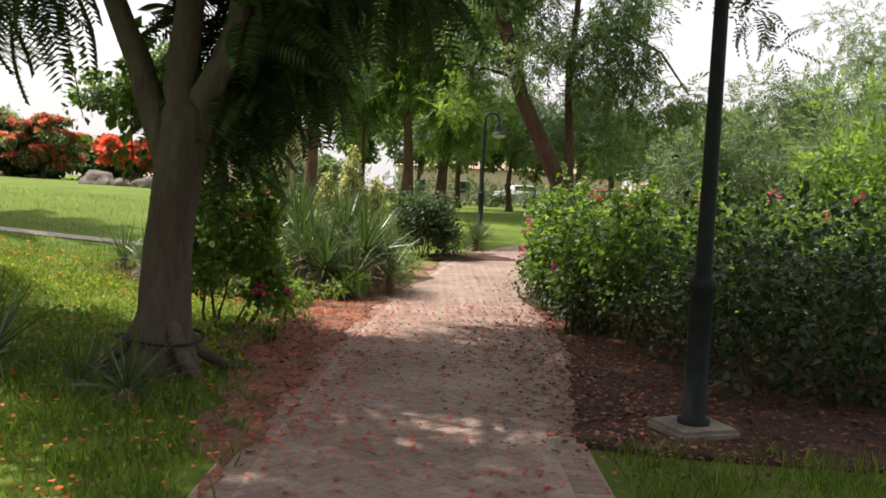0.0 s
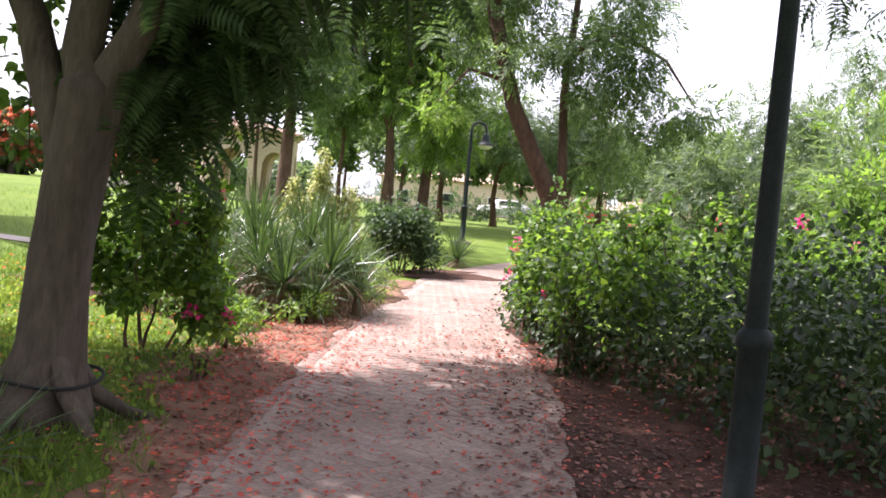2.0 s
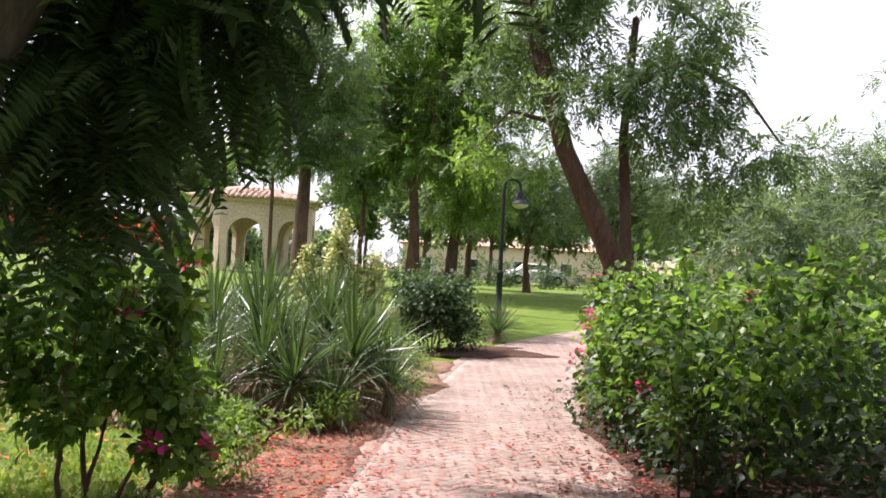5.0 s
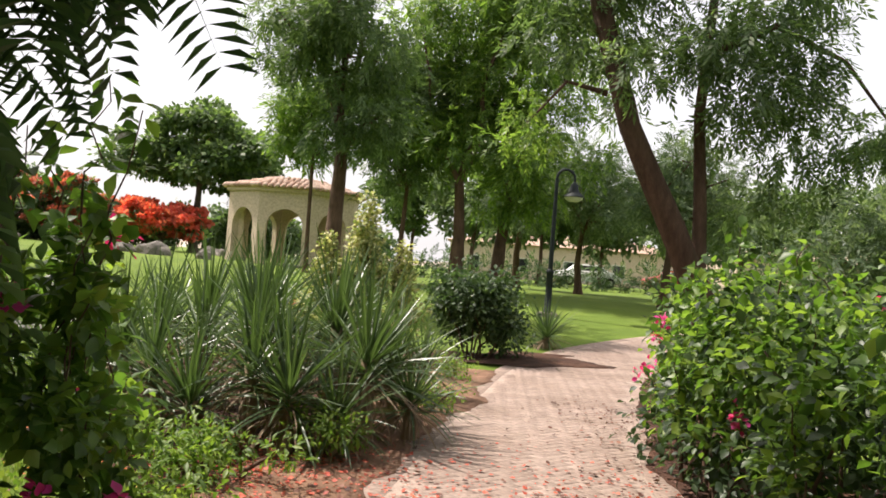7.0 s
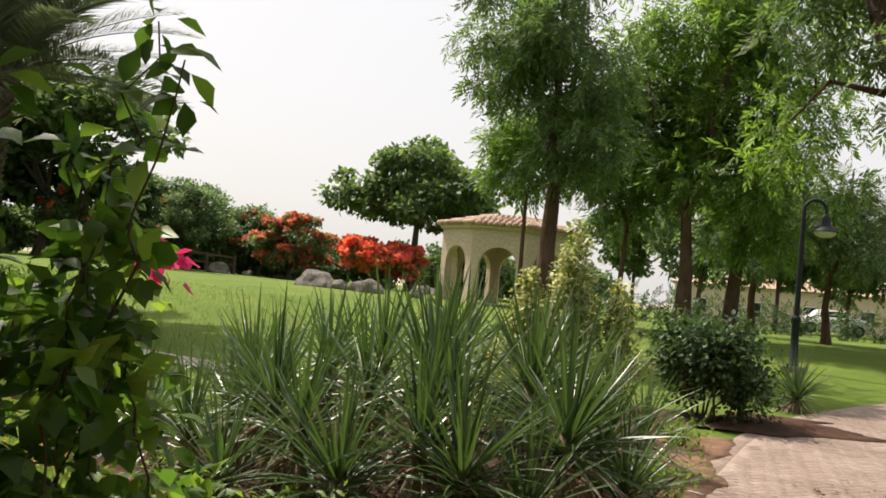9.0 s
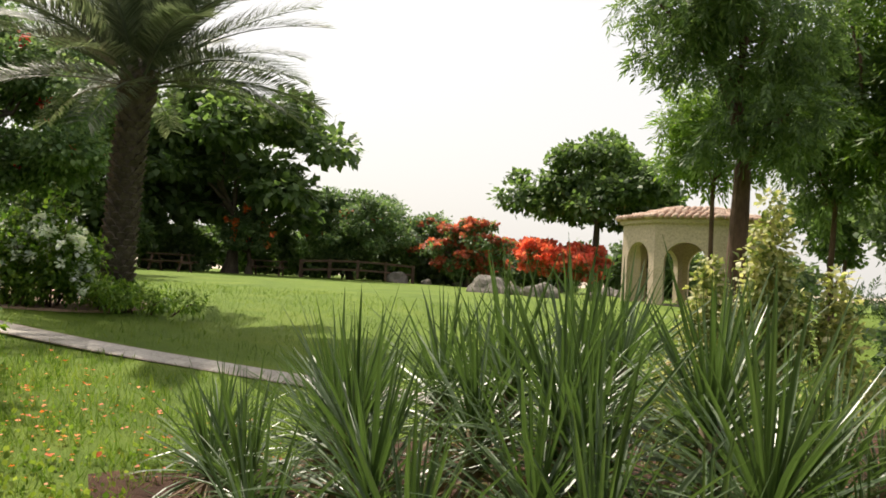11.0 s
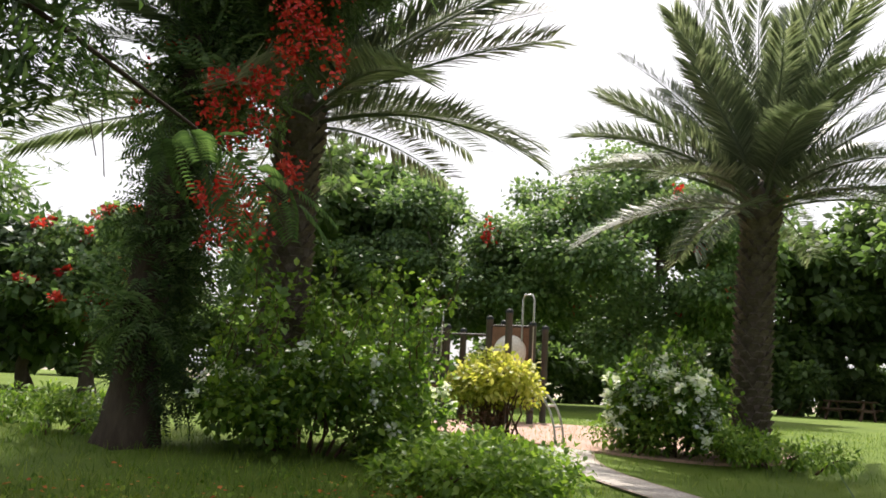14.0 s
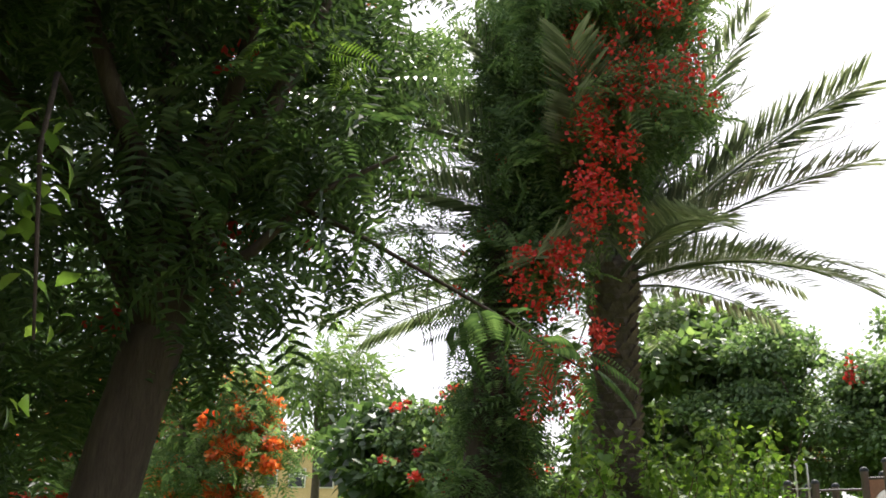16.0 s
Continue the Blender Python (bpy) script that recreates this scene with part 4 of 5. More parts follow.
for k in range(24):
    x = -44 + 3.9 * k
    round_tree(x, 58 + 4 * math.sin(k * 2.1), "far park-edge tree in green paled for haze", (2.6 if k < 10 else 6.5) + (0.5 if k < 10 else 1.2) * math.sin(k * 1.3), 2.3 if k >= 10 else 0.2, (3.0, 2.4), 5500, 0.34, DULLLEAF if k % 2 else MIDLEAF, seed=70 + k, count=30, clump=0.9, limbs=3, template=BROAD, group="far trees")

# low clipped hedge, wall and house at the far end
rng = np.random.default_rng(31)
for k in range(6):
    cl = [(0.9 * j - 2.0 + 0.2 * rng.normal(), 0.2 * rng.normal(), 0.45 + 0.15 * rng.random(), 0.55) for j in range(6)] + [(0.9 * j - 2.0, 0.1 * rng.normal(), 0.8, 0.4) for j in range(6)]
    bush("hedge", -4.5 + 4.6 * k, 46.0 + 0.4 * (k % 2), "low dark green clipped hedge along the park edge", cl, 1900, SLIVER, 0.2, DARKLEAF, 60 + k, (), 3, "hedge", "park-edge hedges")


def opening(bm, w, h, at):
    box(bm, (w, 0.12, h), at)


def house(x, y, turn, w, d, h, label, wall_mat=STUCCO, floors=1, windows=3):
    t = base("house", x, y, label, "house", turn=turn, z=float(lie(x, y)) - 0.3)
    bm = bmesh.new()
    box(bm, (w, d, h), (0, 0, h / 2))
    soft(bm, 0.05, 1)
    from_bm("wall", bm, wall_mat, t)
    bm = bmesh.new()
    vs = [bm.verts.new(p) for p in ((-w / 2 - 0.4, -d / 2 - 0.4, h), (w / 2 + 0.4, -d / 2 - 0.4, h), (w / 2 + 0.4, d / 2 + 0.4, h), (-w / 2 - 0.4, d / 2 + 0.4, h), (-w / 4, 0, h + 1.1), (w / 4, 0, h + 1.1))]
    for q in ((0, 1, 5, 4), (1, 2, 5), (2, 3, 4, 5), (3, 0, 4), (3, 2, 1, 0)):
        bm.faces.new([vs[i] for i in q])
    from_bm("roof", bm, TILE, t, "low tiled roof")
    for f in range(floors):
        for k in range(windows):
            bm = bmesh.new()
            opening(bm, 1.1, 1.2, (-w / 2 + w * (k + 0.5) / windows, -d / 2 - 0.02, 1.5 + 2.9 * f))
            win = from_bm("window", bm, PLAYCREAM, t)
            bm = bmesh.new()
            opening(bm, 0.94, 1.04, (-w / 2 + w * (k + 0.5) / windows, -d / 2 - 0.05, 1.5 + 2.9 * f))
            from_bm("pane", bm, DARKGLASS, win)
    return t


house(6.5, 84, 0, 20, 8, 3.2, "pale stucco house with a tiled roof beyond the trees", windows=5)
house(27, 78, 4, 18, 8, 3.4, "cream stucco house behind a low wall at the park edge", windows=5)
house(-62, -0.5, 90, 9, 8, 6.0, "two-storey ochre stucco house beyond the lawn", STUCCOY, 2, 5)
house(-64, -10.5, 90, 9, 8, 6.2, "two-storey pale stucco house beyond the lawn", STUCCO, 2, 4)


def car(x, y, turn, paint, label):
    t = base("car", x, y, label, "car", "parked cars", turn=turn)
    bm = bmesh.new()
    prof = [(-2.1, 0.3), (-2.15, 0.75), (-1.9, 0.9), (-1.2, 0.95), (-0.7, 1.42), (0.6, 1.45), (1.3, 1.0), (2.0, 0.88), (2.15, 0.6), (2.1, 0.3)]
    a = [bm.verts.new((x_, -0.82, z_)) for x_, z_ in prof]
    b = [bm.verts.new((x_, 0.82, z_)) for x_, z_ in prof]
    bm.faces.new(a), bm.faces.new(b[::-1])
    for i in range(len(prof)):
        j = (i + 1) % len(prof)
        bm.faces.new((a[i], b[i], b[j], a[j]))
    soft(bm, 0.05)
    bmesh.ops.recalc_face_normals(bm, faces=bm.faces[:])
    from_bm("body", bm, paint, t, smooth=True)
    for side in (-1, 1):
        bm = bmesh.new()
        box(bm, (1.5, 0.02, 0.32), (-0.05, side * 0.84, 1.18))
        from_bm("side_window", bm, DARKGLASS, t, "dark side window")
        for px in (-1.3, 1.35):
            bm = bmesh.new()
            cyl(bm, 0.32, 0.32, 0.2, (px, side * 0.8, 0.32), 18, Matrix.Rotation(math.pi / 2, 4, "X") @ Matrix.Translation((0, 0, -0.1)))
            wheel = from_bm("wheel", bm, RUBBER, t)
            bm = bmesh.new()
            cyl(bm, 0.19, 0.17, 0.23, (px, side * 0.8, 0.32), 14, Matrix.Rotation(math.pi / 2, 4, "X") @ Matrix.Translation((0, 0, -0.115)))
            from_bm("rim", bm, STEEL, wheel)


car(6.2, 64.0, 8, PAINTWHITE, "white car parked beyond the park hedge")
car(12.2, 65.0, 4, PAINTRED, "red car parked beyond the park hedge")

# ---- gazebo ----
def gazebo(x, y, turn, radius, wall_h, label):
    t = base("gazebo", x, y, label, "gazebo", turn=turn)
    n = 8
    side = 2 * radius * math.sin(math.pi / n)
    apo = radius * math.cos(math.pi / n)
    half, spring, th = side * 0.34, wall_h * 0.52, 0.28
    for k in range(n):
        bm = bmesh.new()
        arch = [(-half, 0.0)] + [(-half * math.cos(a), spring + half * math.sin(a)) for a in np.linspace(0, math.pi, 13)] + [(half, 0.0)]
        s2 = side / 2
        outer = [(-s2, 0.0)] + [(-s2 + 2 * s2 * i / 12, wall_h) for i in range(13)] + [(s2, 0.0)]
        ring = []
        for yy in (apo, apo - th):
            ring.append(([bm.verts.new((px * (yy / apo if abs(px) > half else 1), yy, pz)) for px, pz in outer], [bm.verts.new((px, yy, pz)) for px, pz in arch]))
        for o, a in ring:
            for i in range(14):
                bm.faces.new((o[i], o[i + 1], a[i + 1], a[i]))
        for i in range(14):
            bm.faces.new((ring[0][1][i], ring[0][1][i + 1], ring[1][1][i + 1], ring[1][1][i]))
        bm.faces.new(ring[0][0][1:14] + ring[1][0][13:0:-1])
        bmesh.ops.recalc_face_normals(bm, faces=bm.faces[:])
        ob = from_bm("arch_wall", bm, STUCCO, t)
        ob.matrix_basis = pose(0, 0, 0, 0, 0, 360 / n * k)
        bm = bmesh.new()
        box(bm, (side * 1.06, 0.16, 0.16), (0, apo + 0.04, wall_h + 0.05))
        soft(bm, 0.03)
        ob = from_bm("cornice", bm, STUCCO, t)
        ob.matrix_basis = pose(0, 0, 0, 0, 0, 360 / n * k)
    bm = bmesh.new()
    cyl(bm, radius * 1.1, 0.1, 0.6, (0, 0, wall_h + 0.13), n, Matrix.Rotation(math.pi / n, 4, "Z"))
    roof = from_bm("roof", bm, TILE, t, "terracotta barrel-tiled roof")
    v, f = tube([(0, 0, 0), (0, 0.24, 0)], [0.085, 0.095], 8, 0.0)
    me = mesh_of("tile", v, f, TILE, True)
    slope = math.degrees(math.atan2(0.6, radius * 1.1 * math.cos(math.pi / n)))
    for k in range(n):
        for row in range(4):
            s = 1.12 - 0.2 * row
            wide = 2 * radius * s * math.sin(math.pi / n)
            m = max(2, int(wide / 0.2))
            for i in range(m):
                ob = part("tile", me, roof)
                yy = apo * s
                ob.matrix_basis = pose(0, 0, 0, 0, 0, 360 / n * k) @ pose(-wide / 2 + wide * (i + 0.5) / m, yy, wall_h + 0.17 + 0.6 * (1.1 - s), -slope, 0, 0) @ pose(0, -0.3, 0.0)
    bm = bmesh.new()
    cyl(bm, radius * 1.05, radius * 1.05, 0.1, (0, 0, -0.06), n)
    from_bm("plinth", bm, CONCRETE, t, "pale stone floor slab")
    return t


gazebo(-7.75, 39.9, 4, 2.55, 2.7, "octagonal cream stucco gazebo with arches and a tiled roof")

# ---- far side of the lawn ----
def flame(x, y, label, h, low, radii, leaves, seed, red=0.4, n_red=900, mat=FLAME, size=0.5, r0=0.2, group="flame trees", petal=0.2):
    """A flame tree: small leaf tufts in flat layers where it stands far off, whole fronds where it is near."""
    near_by = math.hypot(x, y - 9) < 20
    shape, n, s = (MIDFEATHER, int(leaves * 1.3), size * 1.1) if near_by else (BROAD, leaves * 16, 0.175)
    return round_tree(x, y, label, h, low, radii, n, s, FLAMELEAF, BARK, seed, r0, shape, 60, 0.22 * radii[0], (n_red, mat, petal, red), limbs=8, flat=0.5, group=group)


flame(-16.6, 49.5, "flame tree covered in scarlet blossom", 2.75, 0.3, (2.4, 2.0), 120, 101, 1.0, 9500, SCARLET)
flame(-22.4, 51.2, "flame tree with rusty red blossom", 3.6, 0.3, (2.3, 2.0), 480, 103, 1.0, 5200, RUST)
flame(-26.3, 54.5, "flame tree with dark foliage and rusty blossom", 4.0, 0.5, (2.8, 2.6), 900, 104, 0.7, 2200, RUST)
flame(-29.8, 50.8, "broad domed flame tree with dark feathery foliage", 5.3, 0.4, (4.2, 3.8), 2100, 105, 0.1, 160)
flame(-31.5, 44.2, "small flame tree with orange-red blossom", 3.7, 0.8, (1.5, 1.5), 400, 106, 1.0, 500, ORANGE)
round_tree(-15.4, 51.0, "umbrella-shaped dark green tree on a slim trunk", 7.7, 2.9, (4.6, 3.4), 13000, 0.31, MIDLEAF, BARK, 107, 0.26, BROAD, 42, 1.0, flat=0.5)
round_tree(-33.0, 44.5, "large dark green broadleaf tree", 10.0, 2.2, (6.2, 4.5), 15000, 0.48, MIDLEAF, BARK, 108, 0.35, BROAD, 50, 1.5, flat=0.5)
round_tree(-37.0, 40.0, "large dark green broadleaf tree", 9.5, 1.8, (4.5, 4.0), 11000, 0.48, MIDLEAF, BARK, 109, 0.3, BROAD, 40, 1.4, flat=0.5)
flame(-28.5, 26.5, "wide spreading flame tree with sparse red blossom", 8.9, 1.6, (6.2, 4.8), 5600, 110, 0.4, 700, size=0.42, r0=0.3, petal=0.14)
flame(-32.5, 20.5, "wide spreading flame tree over the playground", 8.0, 1.8, (4.2, 4.0), 3800, 111, 0.2, 160, size=0.36, r0=0.28, petal=0.14)
round_tree(-34.0, 17.5, "tall green broadleaf tree behind the playground", 9.2, 2.2, (3.6, 3.4), 9000, 0.42, MIDLEAF, BARK, 112, 0.28, BROAD, 40, 1.1, flat=0.5)
flame(-23.5, 9.6, "flame tree with dark red blossom beyond the palm", 4.4, 0.9, (2.4, 2.4), 900, 113, 0.6, 2400, petal=0.12)
round_tree(-30.5, 4.7, "tall airy tree before the houses", 7.4, 3.2, (2.2, 2.2), 3400, 0.36, MIDLEAF, BARK, 114, 0.2, SLIVER, 34, 0.9)
round_tree(-24.4, 8.2, "dark round tree before the houses", 4.2, 0.6, (2.2, 2.0), 4200, 0.3, DARKLEAF, BARK, 115, 0.2, BROAD, 34, 0.8, flat=0.55)
flame(-15.0, 6.45, "flame tree with bright orange blossom", 3.5, 0.7, (1.25, 1.3), 1000, 116, 0.7, 5200, ORANGE, 0.36, 0.14, petal=0.085)
flame(-16.5, 4.0, "flame tree with deep red blossom in shade", 3.3, 0.7, (1.6, 1.6), 900, 117, 0.8, 4000, FLAME, 0.36, 0.14, petal=0.085)
round_tree(-19.5, 2.2, "dark dense tree beyond the flame trees", 6.8, 0.4, (3.0, 2.8), 7000, 0.3, DARKLEAF, BARK, 118, 0.22, BROAD, 44, 0.85, flat=0.55)
round_tree(-22.0, -2.0, "dark dense tree beyond the flame trees", 7.0, 0.4, (3.0, 2.8), 7000, 0.3, DARKLEAF, BARK, 119, 0.22, BROAD, 44, 0.85, flat=0.55)
for k in (3, 4, 5, 6, 7, 8):
    round_tree(-42 - 2.5 * (k % 3), -8 + 6.2 * k, "far dark tree closing the lawn", 6.5 + 1.4 * math.sin(k * 1.9), 0.4, (3.6, 3.2), 6500, 0.34, DARKLEAF if k % 2 else MIDLEAF, seed=130 + k, count=32, clump=1.0, limbs=3, template=BROAD, group="trees closing the lawn")
for k in range(9):
    cl = [(0.3 * rng.normal(), 0.55 * j - 3.3, 0.4 + (0.5 if k < 3 else 2.1) * rng.random(), 0.5 if k < 3 else 0.75) for j in range(14)]
    bush("hedge", -38.0 + 0.8 * (k % 2), -6 + 6.6 * k, "tall dark hedge along the lawn's far side", cl, 6500, BROAD, 0.3, MIDLEAF, 80 + k, (), 3, "hedge", "lawn hedges")


for k in range(4):
    cl = [(0.55 * j - 1.9 + 0.3 * rng.normal(), 0.4 * rng.normal(), 0.4 + 1.8 * rng.random(), 0.7) for j in range(10)]
    bush("hedge", -37.5 + 3.6 * k, 44.0 + 3.4 * k, "tall dark hedge along the lawn's far side", cl, 3000, BROAD, 0.3, MIDLEAF, 95 + k, (), 3, "hedge", "lawn hedges")

for x, y in ((-35.0, 38.2), (-36.6, 40.9)):
    cl = [(0.5 * j - 1.6 + 0.3 * rng.normal(), 0.4 * rng.normal(), 0.4 + 2.0 * rng.random(), 0.7) for j in range(8)]
    bush("hedge", x, y, "tall dark hedge along the lawn's far side", cl, 3000, BROAD, 0.3, MIDLEAF, 99, (), 3, "hedge", "lawn hedges")


def boulder(x, y, size, seed, label):
    bm = bmesh.new()
    bmesh.ops.create_icosphere(bm, subdivisions=3, radius=1.0)
    for v in bm.verts:
        q = v.co.copy()
        v.co += q * 0.35 * noise.noise(q * 1.3 + Vector((seed * 3.1, 0, 0))) + noise.noise_vector(q * 4) * 0.05
        v.co = Vector((v.co.x * size[0], v.co.y * size[1], max(-0.3, v.co.z) * size[2]))
    ob = from_bm("boulder", bm, STONE, None, smooth=False)
    ob.matrix_basis = pose(x, y, float(lie(x, y)) + 0.05, 0, 0, seed * 40)
    tagged(ob, label, "boulder", "boulders at the lawn edge")


for k, (x, y, s) in enumerate([(-10.9, 34.0, 0.75), (-9.6, 35.0, 0.45), (-25.9, 49.7, 1.15), (-13.0, 34.5, 1.0), (-12.0, 34.2, 0.5), (-24.0, 54.0, 0.8), (-20.5, 52.0, 0.5), (-24.6, 50.5, 0.5), (-13.0, 46.5, 0.7), (-23.2, 51.5, 0.4), (-12.0, 45.0, 0.5)]):
    boulder(x, y, (s * 0.75, s * 0.55, s * 0.5), k + 1, "large pale grey boulder on the grass")


def rail_fence(x, y, turn, spans, label):
    t = base("rail_fence", x, y, label, "fence", turn=turn)
    for k in range(spans + 1):
        bm = bmesh.new()
        box(bm, (0.12, 0.12, 1.0), (k * 1.5, 0, 0.45 + 0.12 * math.sin(k / spans * math.pi)))
        soft(bm, 0.015)
        from_bm("post", bm, WOOD, t)
    for k in range(spans):
        for z in (0.4, 0.85):
            bm = bmesh.new()
            d = 0.12 * (math.sin((k + 1) / spans * math.pi) - math.sin(k / spans * math.pi))
            box(bm, (1.55, 0.06, 0.1), (k * 1.5 + 0.75, 0, z + 0.12 * math.sin((k + 0.5) / spans * math.pi)), Matrix.Rotation(-math.atan2(d, 1.5), 4, "Y"))
            soft(bm, 0.012)
            from_bm("rail", bm, WOOD, t)
    return t


rail_fence(-29.6, 46.0, 42, 4, "weathered wooden footbridge railing over a dry rill")
rail_fence(-30.4, 47.2, 42, 4, "weathered wooden footbridge railing over a dry rill")


def picnic_table(x, y, turn, label):
    t = base("picnic_table", x, y, label, "table", "picnic tables", turn=turn)
    for k in range(5):
        bm = bmesh.new()
        box(bm, (1.9, 0.14, 0.045), (0, -0.32 + 0.16 * k, 0.75))
        soft(bm, 0.01)
        from_bm("tabletop_board", bm, WOOD, t)
    for s in (-1, 1):
        bm = bmesh.new()
        box(bm, (1.9, 0.26, 0.045), (0, s * 0.68, 0.45))
        soft(bm, 0.01)
        from_bm("bench_board", bm, WOOD, t)
        bm = bmesh.new()
        box(bm, (0.08, 1.5, 0.09), (s * 0.7, 0, 0.4))
        from_bm("crossbar", bm, WOOD, t)
        for q in (-1, 1):
            bm = bmesh.new()
            box(bm, (0.08, 0.09, 0.85), (s * 0.7, q * 0.45, 0.36), Matrix.Rotation(q * 0.45, 4, "X"))
            from_bm("leg", bm, WOOD, t)


picnic_table(-30.6, 44.6, 30, "dark weathered wooden picnic table on the lawn")
picnic_table(-30.2, 37.6, 20, "dark weathered wooden picnic table under the trees")

# ---- playground ----
def playground(x, y, turn):
    t = base("play_tower", x, y, "brown and grey play tower with a cream bubble panel", "playground", turn=turn)

    def post(px, py, h):
        v, f = lathe([(0.075, -0.05), (0.075, h - 0.08), (0.082, h - 0.07), (0.075, h - 0.02), (0.04, h + 0.01), (0.005, h + 0.02)], 14)
        ob = part("post", mesh_of("post", v, f, PLAYGREY, True), t)
        ob.location = (px, py, 0)
        v, f = lathe([(0.08, h - 0.06), (0.08, h - 0.01), (0.045, h + 0.025), (0.005, h + 0.035)], 14)
        part("cap", mesh_of("cap", v, f, IRON, True), ob, "dark post cap")

    for px, py, h in ((-1.55, 0, 2.0), (-1.0, 0, 2.0), (-0.05, 0, 2.2), (0.55, -0.55, 2.3), (0.9, 0, 2.1), (-0.05, 1.0, 2.2), (0.9, 1.0, 2.1), (-1.55, 1.0, 2.0), (-1.0, 1.0, 2.0), (-1.4, -0.5, 1.6)):
        post(px, py, h)
    bm = bmesh.new()
    box(bm, (0.85, 0.04, 1.1), (0.42, 0.0, 1.45))
    soft(bm, 0.01)
    panel = from_bm("panel", bm, PLAYBROWN, t, "brown panel")
    v, f = lathe([(0.36, 0.0), (0.34, 0.06), (0.25, 0.13), (0.12, 0.17), (0.005, 0.18)], 28)
    bub = part("bubble_window", mesh_of("bubble_window", v, f, PLAYCREAM, True), panel, "cream domed round window")
    bub.matrix_basis = pose(0.42, -0.02, 1.48, 90, 0, 0)
    for z, x0, x1 in ((2.02, -0.05, 0.9), (1.82, -1.0, -0.05), (1.85, -1.55, -1.0), (0.75, -1.55, 0.9)):
        v, f = tube([(x0, 0, z), ((x0 + x1) / 2, 0, z), (x1, 0, z)], [0.025] * 3, 8, 0.0)
        part("rail", mesh_of("rail", v, f, PLAYGREY, True), t)
    for x0, z0, h in ((-1.35, 0.8, 1.6), (0.68, 1.0, 1.68)):
        arc = [(x0, -0.05, z0), (x0, -0.05, z0 + h - 0.1), (x0 + 0.03, -0.05, z0 + h), (x0 + 0.2, -0.05, z0 + h), (x0 + 0.24, -0.05, z0 + h - 0.1), (x0 + 0.24, -0.05, z0)]
        v, f = tube(arc, [0.022] * 6, 8, 0.0)
        part("grab_hoop", mesh_of("grab_hoop", v, f, STEEL, True), t)
    for k in range(5):
        bm = bmesh.new()
        box(bm, (0.07, 0.03, 1.05), (-1.48 + 0.1 * k, 0.0, 1.28))
        from_bm("slat", bm, PLAYGREY, t)
    bm = bmesh.new()
    box(bm, (2.5, 1.05, 0.06), (-0.32, 0.5, 0.7))
    soft(bm, 0.015)
    from_bm("deck", bm, PLAYBROWN, t)
    bm = bmesh.new()
    box(bm, (0.4, 0.05, 0.5), (0.3, -0.4, 0.85))
    soft(bm, 0.02)
    from_bm("side_panel", bm, PLAYBROWN, t)
    return t


playground(-18.87, 17.68, 50)


def arch_climber(x, y, turn):
    t = base("arch_climber", x, y, "curved galvanised steel arch climber on the pad", "playground", turn=turn)
    for s in (-0.2, 0.2):
        arc = [(0.4 * (1 - math.cos(a)), s, 0.72 * math.sin(a)) for a in np.linspace(0, math.pi / 2, 12)]
        v, f = tube(arc, [0.017] * 12, 8, 0.0)
        part("side_rail", mesh_of("side_rail", v, f, STEEL, True), t)
    for a in np.linspace(0.35, 1.3, 3):
        p = (0.4 * (1 - math.cos(a)), 0.72 * math.sin(a))
        v, f = tube([(p[0], -0.2, p[1]), (p[0], 0.0, p[1]), (p[0], 0.2, p[1])], [0.016] * 3, 8, 0.0)
        part("rung", mesh_of("rung", v, f, STEEL, True), t)


arch_climber(-12.55, 16.25, 228)

# ---- shrubs beyond the side path ----
rng = np.random.default_rng(41)
cl = heap(60, 1.9, 0.9, 0.08, 0.4, 0.24, rng)
bush("groundcover", -9.5, 13.7, "low mound of fresh green leafy groundcover", cl, 8500, LEAF, 0.068, WEED, 90, (), 8, "shrub")
cl = heap(46, 0.85, 1.35, 0.25, 1.1, 0.36, rng, 0.3)
white_hedge = bush("bougainvillea", -11.0, 12.5, "tall white-flowered bougainvillea hedge with bright leafy shoots", cl, 9000, LEAF, 0.085, BOUG, 91, [(1300, WHITEBRACT, 0.05)], 16)
for k in range(48):
    a = np.array([0.75 * rng.normal(), 1.25 * rng.uniform(-1, 1), 0.85 + 0.2 * rng.random()])
    b = a + np.array([0.12 * rng.normal(), 0.12 * rng.normal() + 0.1, 0.5 + 0.6 * rng.random()])
    pts = bend(tuple(a), tuple(b), 0.02, 7, rng)
    limb("shoot", pts, 0.007, 0.003, BARKRED, white_hedge, k, 4)
    foliage("shoot_foliage", [(*p, 0.1) for p in pts], 70, LEAF, 0.08, WEED if k % 3 else BOUG, rng, 0.2, 1.0, 0.15, white_hedge)
cl = heap(30, 0.58, 0.48, 0.68, 0.98, 0.2, rng, 0.1)
gold = bush("golden_shrub", -11.7, 14.95, "golden yellow shrub with bare twigs below", cl, 4600, LEAF, 0.075, GOLDLEAF, 92, (), 44, shell=0.3, shoots=8, shoot_h=0.22)
foliage("dark_foliage", heap(16, 0.46, 0.4, 0.25, 0.6, 0.16, rng, 0.1), 420, LEAF, 0.06, DRYLEAF, rng, 0.4, 1.0, 0.2, gold, "sparse brown leaves on the twigs")
cl = heap(34, 0.72, 0.62, 0.25, 1.15, 0.3, rng, 0.35)
bush("bougainvillea", -11.5, 17.3, "white-flowered bougainvillea bush beside the palm", cl, 6500, LEAF, 0.085, BOUG, 93, [(3600, WHITEBRACT, 0.06)], 12, shoots=16, shoot_h=0.5)
